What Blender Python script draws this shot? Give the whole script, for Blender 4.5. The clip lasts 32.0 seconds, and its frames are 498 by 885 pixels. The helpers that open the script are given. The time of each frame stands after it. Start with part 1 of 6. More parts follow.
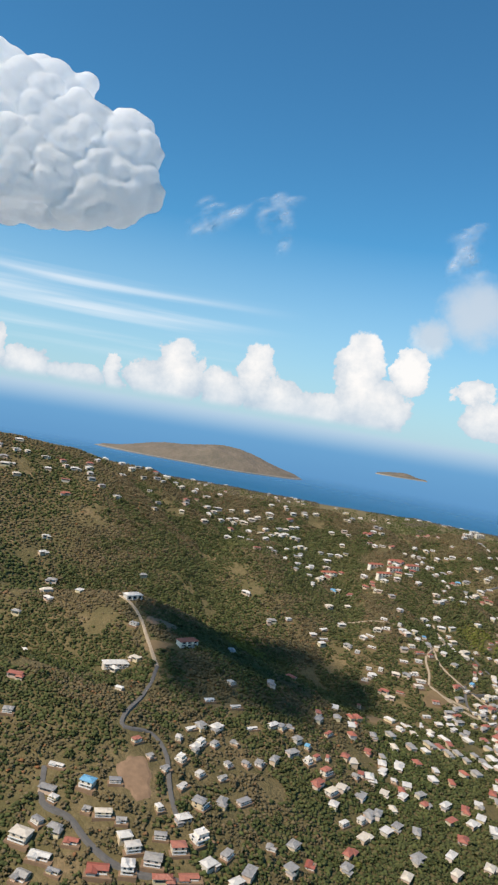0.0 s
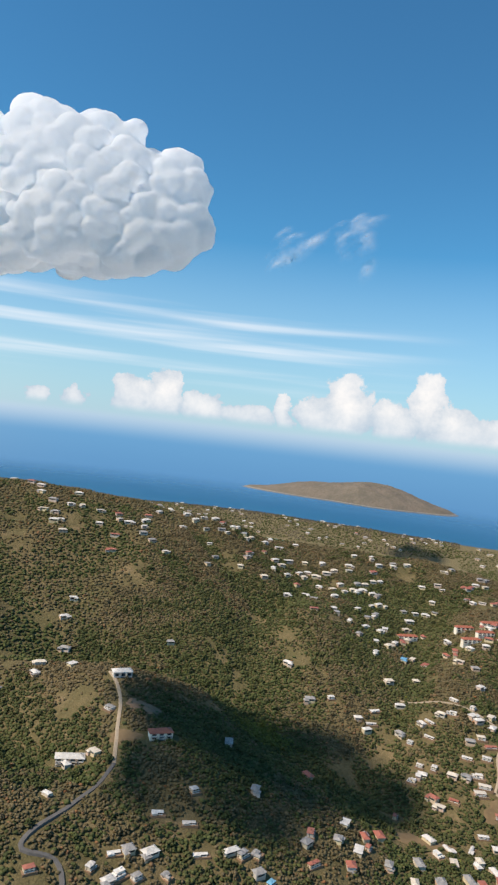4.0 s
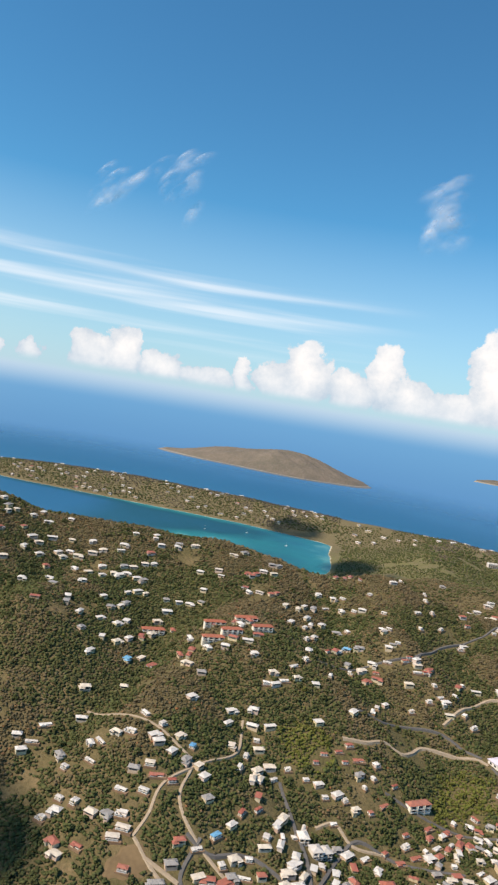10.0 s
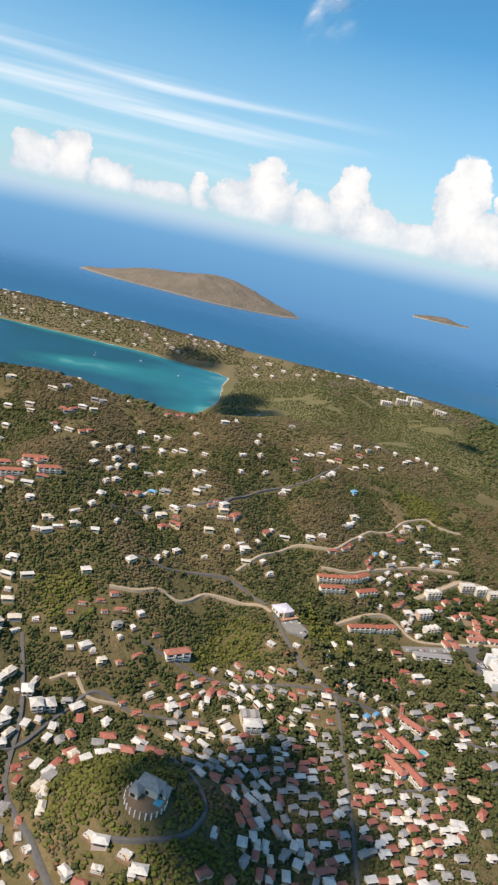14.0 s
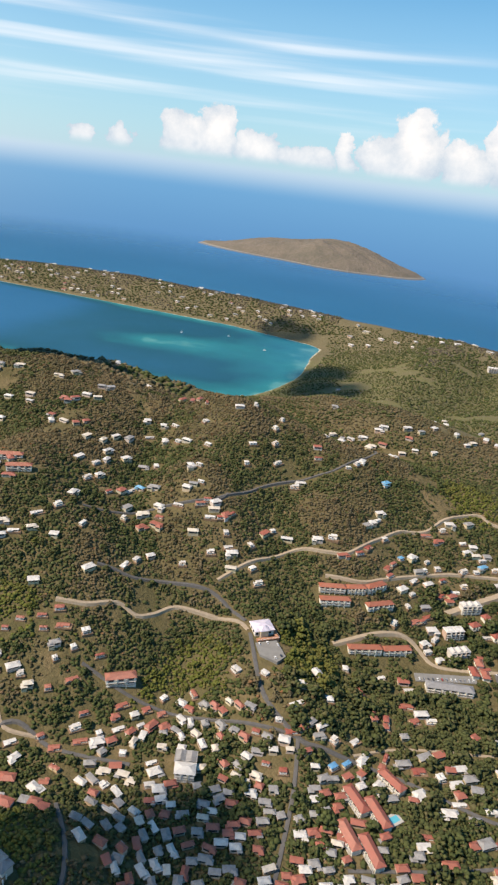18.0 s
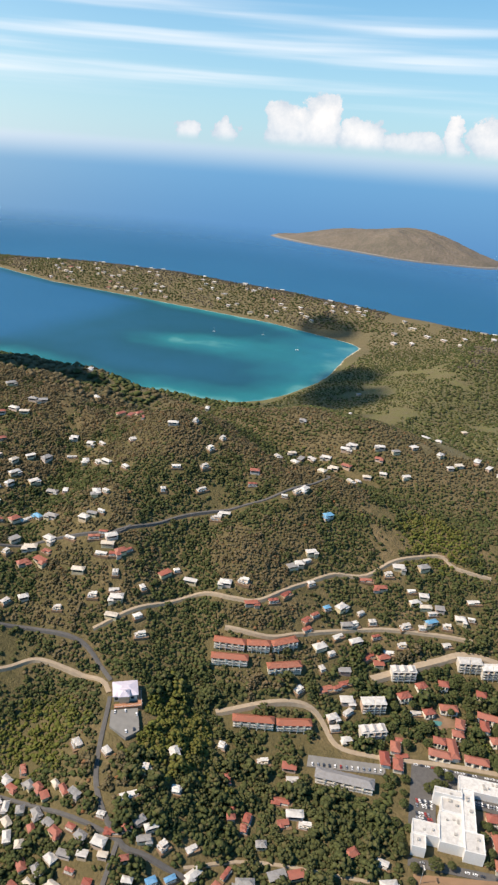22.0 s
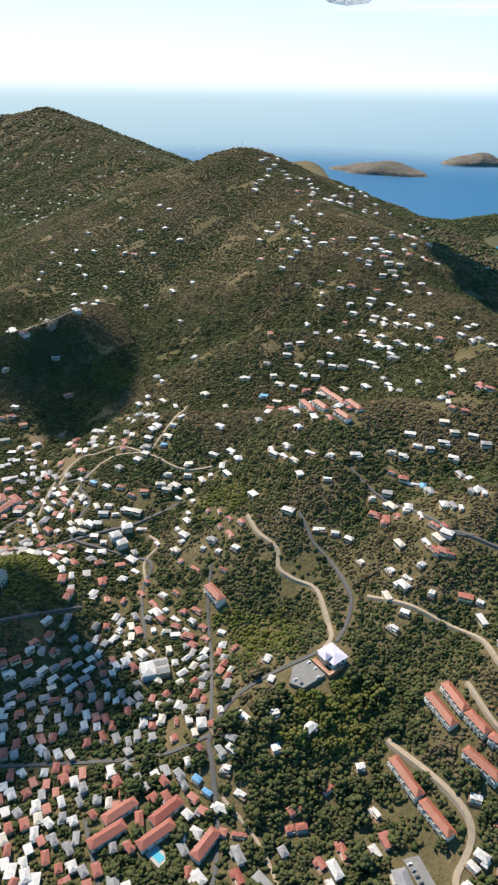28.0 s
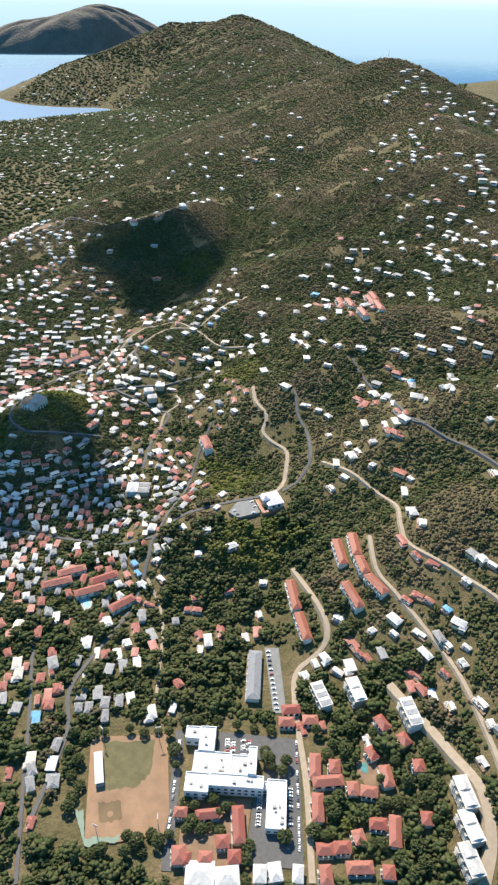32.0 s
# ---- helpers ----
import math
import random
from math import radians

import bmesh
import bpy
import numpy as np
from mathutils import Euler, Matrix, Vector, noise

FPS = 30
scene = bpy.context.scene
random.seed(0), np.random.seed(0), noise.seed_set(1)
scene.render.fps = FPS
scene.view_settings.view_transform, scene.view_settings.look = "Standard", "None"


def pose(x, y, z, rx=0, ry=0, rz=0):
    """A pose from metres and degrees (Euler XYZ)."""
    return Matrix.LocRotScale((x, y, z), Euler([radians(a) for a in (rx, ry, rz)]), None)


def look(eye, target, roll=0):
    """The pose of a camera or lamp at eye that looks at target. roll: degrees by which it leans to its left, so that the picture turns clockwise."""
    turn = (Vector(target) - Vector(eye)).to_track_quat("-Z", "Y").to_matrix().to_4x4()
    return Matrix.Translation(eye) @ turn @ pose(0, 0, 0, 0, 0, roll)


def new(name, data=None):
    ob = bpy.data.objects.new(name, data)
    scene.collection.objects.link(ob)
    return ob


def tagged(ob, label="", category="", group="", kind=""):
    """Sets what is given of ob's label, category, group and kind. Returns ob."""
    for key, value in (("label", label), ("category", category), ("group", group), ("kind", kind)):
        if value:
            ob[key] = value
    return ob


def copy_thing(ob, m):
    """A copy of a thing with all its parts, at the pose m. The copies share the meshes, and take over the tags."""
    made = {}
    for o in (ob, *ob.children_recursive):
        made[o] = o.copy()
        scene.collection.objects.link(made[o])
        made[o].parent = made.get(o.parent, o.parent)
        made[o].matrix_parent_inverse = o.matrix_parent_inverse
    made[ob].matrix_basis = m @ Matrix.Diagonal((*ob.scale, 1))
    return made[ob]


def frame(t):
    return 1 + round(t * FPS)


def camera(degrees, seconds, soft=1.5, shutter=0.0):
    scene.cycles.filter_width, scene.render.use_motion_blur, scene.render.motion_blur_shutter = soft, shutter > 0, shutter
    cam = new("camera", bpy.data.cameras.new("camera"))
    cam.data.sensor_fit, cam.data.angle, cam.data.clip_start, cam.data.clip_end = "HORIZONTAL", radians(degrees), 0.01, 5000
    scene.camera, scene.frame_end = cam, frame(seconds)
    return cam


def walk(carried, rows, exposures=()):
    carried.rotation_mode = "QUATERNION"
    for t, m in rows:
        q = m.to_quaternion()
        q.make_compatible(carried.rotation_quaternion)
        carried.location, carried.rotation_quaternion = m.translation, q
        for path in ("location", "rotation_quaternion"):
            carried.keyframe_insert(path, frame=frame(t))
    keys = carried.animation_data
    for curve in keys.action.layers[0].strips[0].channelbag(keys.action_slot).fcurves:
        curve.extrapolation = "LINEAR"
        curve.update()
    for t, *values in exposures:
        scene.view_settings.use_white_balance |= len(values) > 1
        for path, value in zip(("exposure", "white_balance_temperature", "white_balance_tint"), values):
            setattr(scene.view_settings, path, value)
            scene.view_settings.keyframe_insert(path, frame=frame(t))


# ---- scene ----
cam = camera(39.4, 32.0, soft=2.4)
PATH = [
    (0, -0.00, -0.00, 228.51, -2.09, -9.19, 0.33),
    (0.5, 12.94, 9.82, 231.54, -0.93, -9.14, 0.19),
    (1, 25.82, 19.57, 234.52, -0.11, -6.94, -1.08),
    (1.5, 38.63, 29.26, 237.41, -0.33, -7.17, 0.35),
    (2, 51.42, 38.92, 240.21, -0.84, -6.74, 1.62),
    (2.5, 64.19, 48.56, 242.88, -0.12, -5.94, 6.41),
    (4.5, 115.20, 87.02, 252.93, -1.61, -6.25, 14.98),
    (5, 127.88, 96.56, 255.28, -4.63, -5.04, 14.96),
    (5.5, 140.48, 106.15, 257.43, -3.03, -4.92, 15.68),
    (6, 152.98, 115.86, 259.40, -2.04, -4.80, 15.82),
    (6.5, 165.40, 125.82, 261.25, -1.38, -4.84, 16.32),
    (7, 177.79, 136.14, 263.01, -1.70, -5.21, 16.20),
    (7.5, 190.22, 146.82, 264.69, -5.15, -7.88, 22.43),
    (8, 202.66, 157.73, 266.32, -4.91, -9.19, 26.78),
    (8.5, 215.04, 168.61, 267.92, -7.32, -8.48, 25.97),
    (9, 227.33, 179.24, 269.57, -4.85, -8.75, 13.61),
    (9.5, 239.55, 189.52, 271.30, -2.69, -8.84, 10.74),
    (10, 251.83, 199.60, 273.06, -3.58, -8.99, 10.96),
    (10.5, 264.23, 209.45, 274.86, -8.47, -9.22, 12.62),
    (11, 276.82, 219.14, 276.73, -14.52, -10.76, 13.24),
    (11.5, 289.64, 228.56, 278.69, -16.46, -10.14, 12.42),
    (12, 302.61, 237.83, 280.69, -16.61, -10.50, 9.28),
    (12.5, 315.58, 247.17, 282.71, -16.02, -9.77, 9.45),
    (13, 328.43, 256.81, 284.65, -15.63, -10.43, 9.09),
    (13.5, 341.18, 266.79, 286.42, -15.65, -10.45, 8.81),
    (14, 353.77, 276.96, 288.08, -17.11, -11.67, 7.50),
    (14.5, 366.29, 287.37, 289.66, -16.71, -11.04, 6.89),
    (15, 378.57, 298.04, 291.20, -17.44, -9.92, 7.41),
    (15.5, 390.51, 309.07, 292.65, -18.54, -10.29, 9.59),
    (17.5, 437.34, 355.25, 298.02, -21.08, -7.38, 17.04),
    (18, 448.88, 367.22, 299.18, -21.48, -6.40, 18.94),
    (18.5, 460.19, 379.73, 300.20, -20.98, -6.29, 19.56),
    (19, 471.37, 392.67, 301.13, -22.07, -5.49, 20.42),
    (19.5, 482.46, 405.96, 302.02, -22.52, -4.31, 21.94),
    (20, 493.49, 419.52, 302.86, -22.59, -4.16, 23.20),
    (20.5, 504.47, 433.43, 303.65, -22.35, -3.88, 24.30),
    (21, 515.40, 447.67, 304.39, -22.62, -3.88, 25.29),
    (21.5, 526.22, 462.23, 305.08, -22.33, -3.97, 26.51),
    (22, 536.86, 477.11, 305.72, -22.80, -3.99, 26.91),
    (22.5, 547.25, 492.23, 306.39, -23.14, -4.29, 27.66),
    (23, 557.28, 507.49, 307.14, -22.93, -3.66, 28.81),
    (23.5, 566.85, 522.84, 307.95, -23.71, -4.16, 29.90),
    (24, 575.94, 538.25, 308.87, -25.72, -4.92, 34.11),
    (24.5, 584.54, 553.73, 309.92, -28.08, -5.59, 39.19),
    (26.5, 617.01, 615.49, 314.57, -29.22, -3.75, 65.32),
    (27, 625.18, 630.88, 315.51, -27.90, -1.92, 75.01),
    (27.5, 633.35, 646.22, 316.16, -27.58, -1.61, 79.30),
    (28, 641.31, 661.49, 316.51, -27.90, -0.92, 91.18),
    (28.5, 649.02, 676.75, 316.68, -26.35, -5.64, 92.02),
    (29, 656.61, 692.12, 316.73, -28.02, -4.54, 98.44),
    (29.5, 664.10, 707.74, 316.73, -30.02, -3.83, 102.72),
    (30, 671.33, 723.57, 316.74, -29.79, -2.07, 106.45),
    (30.5, 678.26, 739.60, 316.78, -31.43, -1.28, 107.10),
    (31, 685.06, 755.79, 316.78, -31.87, -1.24, 107.12),
    (31.5, 691.59, 772.03, 316.83, -34.06, -1.05, 107.20),
    (32, 697.93, 788.31, 316.90, -33.83, -0.85, 107.62),
]
walk(cam, [(t, pose(x, y, z, 90 + pitch, roll, yaw)) for t, x, y, z, pitch, roll, yaw in PATH], exposures=[(0, 0.17, 6620, 12), (10, 0.28, 6800, 14), (14, 0.32, 6850, 14), (24.5, 0.36, 6750, 14), (26.5, 0.45, 6500, 12), (28, 0.52, 6350, 10), (29.5, 0.54, 6300, 10), (31, 0.70, 6200, 9), (32, 0.78, 6150, 9)])

# ---- sky, sun ----
SUN_AZ, SUN_EL = radians(-128), radians(50)
TO_SUN = Vector((math.sin(SUN_AZ) * math.cos(SUN_EL), math.cos(SUN_AZ) * math.cos(SUN_EL), math.sin(SUN_EL)))
sun = new("sun", bpy.data.lights.new("sun", "SUN"))
sun.data.energy, sun.data.angle, sun.data.color = 5.0, radians(0.9), (1.0, 0.88, 0.72)
sun.matrix_world = look(TO_SUN * 100, (0, 0, 0))


class Nodes:
    """Short hand for building a node tree."""
    def __init__(self, tree):
        self.tree = tree
        tree.nodes.clear()

    def add(self, kind, **settings):
        n = self.tree.nodes.new(kind)
        for key, value in settings.items():
            setattr(n, key, value)
        return n

    def link(self, a, b):
        self.tree.links.new(a, b)

    def put(self, socket, v):
        if v is None:
            return
        if isinstance(v, bpy.types.NodeSocket):
            self.link(v, socket)
        else:
            socket.default_value = v

    def math(self, op, a, b=None, c=None, clamp=False):
        n = self.add("ShaderNodeMath", operation=op, use_clamp=clamp)
        for s, v in zip(n.inputs, (a, b, c)):
            self.put(s, v)
        return n.outputs[0]

    def vmath(self, op, a, b=None, out=0):
        n = self.add("ShaderNodeVectorMath", operation=op)
        for s, v in zip(n.inputs, (a, b)):
            self.put(s, v)
        return n.outputs[out]

    def mix(self, f, a, b, blend="MIX"):
        n = self.add("ShaderNodeMix", data_type="RGBA", blend_type=blend)
        self.put(n.inputs[0], f)
        for s, v in ((n.inputs[6], a), (n.inputs[7], b)):
            self.put(s, (*v, 1) if isinstance(v, tuple) and len(v) == 3 else v)
        return n.outputs[2]

    def ramp(self, f, stops):
        n = self.add("ShaderNodeValToRGB")
        el = n.color_ramp.elements
        while len(el) < len(stops):
            el.new(0.5)
        for e, (p, c) in zip(el, stops):
            e.position, e.color = p, (*c, 1) if isinstance(c, tuple) else (c, c, c, 1)
        self.put(n.inputs[0], f)
        return n.outputs[0]

    def span(self, v, a, b, c=0.0, d=1.0, smooth=False):
        n = self.add("ShaderNodeMapRange", interpolation_type="SMOOTHSTEP" if smooth else "LINEAR")
        for s, w in zip(n.inputs, (v, a, b, c, d)):
            self.put(s, w)
        return n.outputs[0]

    def noise(self, vec, scale, detail=3.0, rough=0.55, kind="ShaderNodeTexNoise"):
        n = self.add(kind)
        self.put(n.inputs["Vector"], vec)
        n.inputs["Scale"].default_value = scale
        if "Detail" in n.inputs:
            n.inputs["Detail"].default_value, n.inputs["Roughness"].default_value = detail, rough
        return n.outputs[0]


def make_world():
    w = bpy.data.worlds.new("sky")
    scene.world = w
    w.use_nodes = True
    N = Nodes(w.node_tree)
    out = N.add("ShaderNodeOutputWorld")
    sky = N.add("ShaderNodeTexSky", sky_type="NISHITA", sun_disc=False, sun_elevation=SUN_EL, sun_rotation=SUN_AZ % (2 * math.pi))
    sky.air_density, sky.dust_density, sky.ozone_density, sky.altitude = 1.0, 0.3, 1.0, 200
    d = N.add("ShaderNodeTexCoord").outputs["Generated"]
    sep = N.add("ShaderNodeSeparateXYZ")
    N.link(d, sep.inputs[0])
    el = N.math("MULTIPLY", N.math("ARCSINE", sep.outputs[2]), 180 / math.pi)
    az = N.math("MULTIPLY", N.math("ARCTAN2", sep.outputs[0], sep.outputs[1]), 180 / math.pi)
    col = N.mix(1.0, sky.outputs[0], (0.38, 0.98, 1.22), 'MULTIPLY')
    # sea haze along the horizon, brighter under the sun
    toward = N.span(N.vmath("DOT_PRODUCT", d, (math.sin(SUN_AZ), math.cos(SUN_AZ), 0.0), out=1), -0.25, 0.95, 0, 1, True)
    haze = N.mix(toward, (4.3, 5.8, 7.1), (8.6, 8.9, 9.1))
    col = N.mix(N.math("MULTIPLY", N.span(el, 0.0, 15.0, 1, 0), 0.8), col, haze)
    # thin high cloud in long streaks
    flat = N.add("ShaderNodeCombineXYZ")
    tilt = N.math("ADD", el, N.math("MULTIPLY", az, -0.008))
    N.put(flat.inputs[0], N.math("MULTIPLY", az, 0.012))
    N.put(flat.inputs[1], N.math("MULTIPLY", tilt, 0.32))
    streak = N.span(N.noise(flat.outputs[0], 1.7, 4, 0.5), 0.42, 0.70, 0, 0.85, True)
    band = N.math("MULTIPLY", N.span(el, 2.5, 4.5, 0, 1, True), N.span(el, 8.5, 10.5, 1, 0, True))
    col = N.mix(N.math("MULTIPLY", streak, N.math("MULTIPLY", band, N.span(az, 4, -14, 0, 1, True))), col, (7.6, 8.3, 8.9))
    # far cumulus along the horizon: centre azimuth, base, half width, height
    warp = N.vmath("SUBTRACT", N.add("ShaderNodeTexNoise").outputs[1], (0.5, 0.5, 0.5))
    wn = warp.node.inputs[0].links[0].from_node
    N.link(d, wn.inputs["Vector"])
    wn.inputs["Scale"].default_value, wn.inputs["Detail"].default_value, wn.inputs["Roughness"].default_value = 26, 8, 0.64
    ws = N.add("ShaderNodeSeparateXYZ")
    N.link(warp, ws.inputs[0])
    waz = N.math("MULTIPLY_ADD", ws.outputs[0], 3.6, az)
    wel = N.math("MULTIPLY_ADD", ws.outputs[1], 2.6, el)
    dens = None
    for a, e, rx, ry in FAR_CLOUDS:
        x = N.math("DIVIDE", N.math("SUBTRACT", waz, a), rx)
        y = N.math("DIVIDE", N.math("SUBTRACT", wel, e), ry)
        r = N.math("ADD", N.math("MULTIPLY", x, x), N.math("MULTIPLY", y, y))
        q = N.math("SUBTRACT", 1.0, r)
        dens = q if dens is None else N.math("MAXIMUM", dens, q)
    alpha = N.math("MULTIPLY", N.span(dens, 0.0, 0.22, 0, 1, True), N.span(el, 0.3, 1.1, 0, 1, True))
    lit = N.span(N.math("ADD", N.math("MULTIPLY", dens, 0.8), N.math("ADD", N.math("MULTIPLY", ws.outputs[2], 2.2), N.math("MULTIPLY", N.math("SUBTRACT", el, 2.0), 0.10))), -0.2, 1.15, 0, 1)
    cloud = N.mix(lit, (4.3, 5.3, 6.3), (8.9, 8.8, 8.6))
    cloud = N.mix(N.span(el, 0.4, 3.0, 0.4, 0.0), cloud, haze)
    col = N.mix(N.math("MULTIPLY", alpha, 0.96), col, cloud)
    soft = None
    for a, e, rx, ry in SOFT_CLOUDS:
        x = N.math("DIVIDE", N.math("SUBTRACT", waz, a), rx)
        y = N.math("DIVIDE", N.math("SUBTRACT", wel, e), ry)
        q = N.math("SUBTRACT", 1.0, N.math("ADD", N.math("MULTIPLY", x, x), N.math("MULTIPLY", y, y)))
        soft = q if soft is None else N.math("MAXIMUM", soft, q)
    col = N.mix(N.span(soft, 0.0, 1.0, 0, 0.8, True), col, N.mix(lit, (5.6, 6.3, 7.0), (8.6, 8.6, 8.5)))
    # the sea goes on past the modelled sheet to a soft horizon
    # its paling into haze and toward the sun is painted in these colours
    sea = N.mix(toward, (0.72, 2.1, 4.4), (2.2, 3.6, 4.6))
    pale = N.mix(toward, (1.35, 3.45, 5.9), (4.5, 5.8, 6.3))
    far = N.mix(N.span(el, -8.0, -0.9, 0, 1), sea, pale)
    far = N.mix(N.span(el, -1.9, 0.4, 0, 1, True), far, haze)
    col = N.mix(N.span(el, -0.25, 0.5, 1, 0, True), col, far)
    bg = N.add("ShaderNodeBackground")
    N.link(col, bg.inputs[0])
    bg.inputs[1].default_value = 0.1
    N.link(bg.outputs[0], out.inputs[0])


FAR_CLOUDS = [(-31.4, 0.9, 1.0, 1.0), (-28.8, 1.0, 1.1, 1.2), (-24.0, 1.7, 2.2, 2.1), (-21.6, 2.1, 1.6, 2.3), (-18.4, 1.4, 2.0, 1.5), (-15.0, 1.2, 2.2, 1.2), (-12.0, 1.6, 1.0, 1.9),
              (-9.0, 1.8, 2.0, 1.7), (-6.6, 2.6, 2.2, 2.9), (-3.0, 1.6, 2.2, 2.0), (-0.2, 3.4, 1.8, 2.8), (1.8, 1.6, 2.4, 2.0), (5.2, 1.4, 3.0, 1.6), (8.2, 4.2, 2.3, 4.4), (9.6, 2.4, 3.2, 2.6),
              (12.2, 5.6, 1.7, 2.0), (17.0, 4.6, 1.6, 1.1), (18.5, 2.4, 2.6, 1.6), (22.0, 3.0, 4.0, 2.4)]
SOFT_CLOUDS = [(16.4, 10.8, 3.6, 3.2), (13.4, 8.6, 2.0, 2.0)]
make_world()

# ---- materials ----
def material(name):
    m = bpy.data.materials.new(name)
    m.use_nodes = True
    N = Nodes(m.node_tree)
    out = N.add("ShaderNodeOutputMaterial")
    b = N.add("ShaderNodeBsdfPrincipled")
    N.link(b.outputs[0], out.inputs[0])
    return m, N, b


def place(N):
    return N.add("ShaderNodeNewGeometry").outputs["Position"]


def bump(N, b, h, dist, strength=0.6):
    n = N.add("ShaderNodeBump")
    n.inputs["Strength"].default_value, n.inputs["Distance"].default_value = strength, dist
    N.link(h, n.inputs["Height"])
    N.link(n.outputs[0], b.inputs["Normal"])


def ground_material():
    """Dry scrub hillside: straw grass, bare red-brown earth and low green bush."""
    m, N, b = material("scrub_ground")
    p = place(N)
    big, mid, fine = N.noise(p, 0.011, 4), N.noise(p, 0.06, 5, 0.6), N.noise(p, 0.45, 4, 0.7)
    c = N.ramp(mid, [(0.25, (0.10, 0.084, 0.038)), (0.48, (0.150, 0.118, 0.056)), (0.62, (0.200, 0.148, 0.076)), (0.8, (0.30, 0.200, 0.115))])
    c = N.mix(N.span(big, 0.42, 0.66, 0, 0.6), c, (0.10, 0.095, 0.038))
    c = N.mix(N.span(fine, 0.3, 0.7, 0, 0.6), c, (0.075, 0.064, 0.030))
    sep = N.add("ShaderNodeSeparateXYZ")
    N.link(p, sep.inputs[0])
    shore = N.math("MULTIPLY_ADD", mid, 1.2, sep.outputs[2])
    c = N.mix(N.span(N.math("MULTIPLY_ADD", mid, 90.0, sep.outputs[1]), 985, 1080, 0, 0.65), c, (0.150, 0.128, 0.076))
    meadow = N.math("MULTIPLY", N.span(N.math("MULTIPLY_ADD", mid, 90.0, sep.outputs[1]), 1050, 1130, 0, 1), N.span(N.math("MULTIPLY_ADD", big, 260.0, sep.outputs[1]), 1640, 1760, 1, 0))
    c = N.mix(N.math("MULTIPLY", meadow, N.span(mid, 0.3, 0.6, 0.9, 0.2)), c, (0.150, 0.146, 0.054))
    c = N.mix(N.span(shore, 0.5, 0.95, 1, 0), c, (0.62, 0.55, 0.40))
    N.link(c, b.inputs["Base Color"])
    b.inputs["Roughness"].default_value = 0.95
    b.inputs["Specular IOR Level"].default_value = 0.15
    bump(N, b, N.math("ADD", fine, N.noise(p, 0.2, 3)), 1.5, 0.8)
    return m


def sea_material():
    """Deep blue sea, paler turquoise over the sandy shallows of the bay."""
    m, N, b = material("sea_water")
    p = place(N)
    sep = N.add("ShaderNodeSeparateXYZ")
    N.link(p, sep.inputs[0])
    depth = N.add("ShaderNodeAttribute", attribute_name="depth").outputs["Fac"]
    wob = N.math("MULTIPLY_ADD", N.noise(p, 0.02, 4), 7.0, depth)
    c = N.ramp(N.math("DIVIDE", N.math("SUBTRACT", wob, 2.5), 30.0, clamp=True), [(0.0, (0.13, 0.34, 0.32)), (0.08, (0.013, 0.165, 0.185)), (0.3, (0.006, 0.070, 0.105)), (1.0, (0.014, 0.104, 0.212))])
    c = N.mix(N.span(N.noise(p, 0.0018, 4), 0.45, 0.7, 0, 0.5), c, (0.022, 0.128, 0.25))
    N.link(c, b.inputs["Base Color"])
    b.inputs["Roughness"].default_value = 0.56
    b.inputs["IOR"].default_value = 1.33
    b.inputs["Specular IOR Level"].default_value = 0.6
    bump(N, b, N.noise(p, 0.35, 6, 0.65), 0.6, 0.35)
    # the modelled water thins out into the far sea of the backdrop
    # lets the backdrop's painted haze stand in for haze over the water
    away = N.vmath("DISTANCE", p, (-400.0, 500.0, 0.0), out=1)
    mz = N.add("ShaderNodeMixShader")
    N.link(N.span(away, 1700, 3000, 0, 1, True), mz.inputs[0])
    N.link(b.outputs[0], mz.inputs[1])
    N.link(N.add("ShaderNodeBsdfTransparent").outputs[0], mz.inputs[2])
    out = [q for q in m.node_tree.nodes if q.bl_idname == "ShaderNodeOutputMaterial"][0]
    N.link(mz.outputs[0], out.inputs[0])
    return m


def leaf_material(name, dark, mid, light, dry, rust=None, patchy=0.6):
    m, N, b = material(name)
    p = place(N)
    isl = N.add("ShaderNodeNewGeometry").outputs["Random Per Island"]
    c = N.ramp(isl, [(0.0, dark), (0.45, mid), (0.86, light), (0.95, dry), (1.0, rust or dry)])
    patch = N.noise(p, 0.014, 4, 0.6)
    c = N.mix(N.span(patch, 0.42, 0.66, 0, patchy), c, dry)
    c = N.mix(N.span(N.noise(p, 1.1, 3, 0.7), 0.3, 0.75, 0, 0.35), c, dark)
    N.link(c, b.inputs["Base Color"])
    tr = N.add("ShaderNodeBsdfTranslucent")
    N.link(c, tr.inputs[0])
    mx = N.add("ShaderNodeMixShader")
    mx.inputs[0].default_value = 0.25
    N.link(b.outputs[0], mx.inputs[1])
    N.link(tr.outputs[0], mx.inputs[2])
    out = [q for q in m.node_tree.nodes if q.bl_idname == "ShaderNodeOutputMaterial"][0]
    N.link(mx.outputs[0], out.inputs[0])
    b.inputs["Roughness"].default_value = 0.9
    b.inputs["Specular IOR Level"].default_value = 0.2
    bump(N, b, N.noise(p, 1.6, 3, 0.7), 0.5, 0.9)
    return m


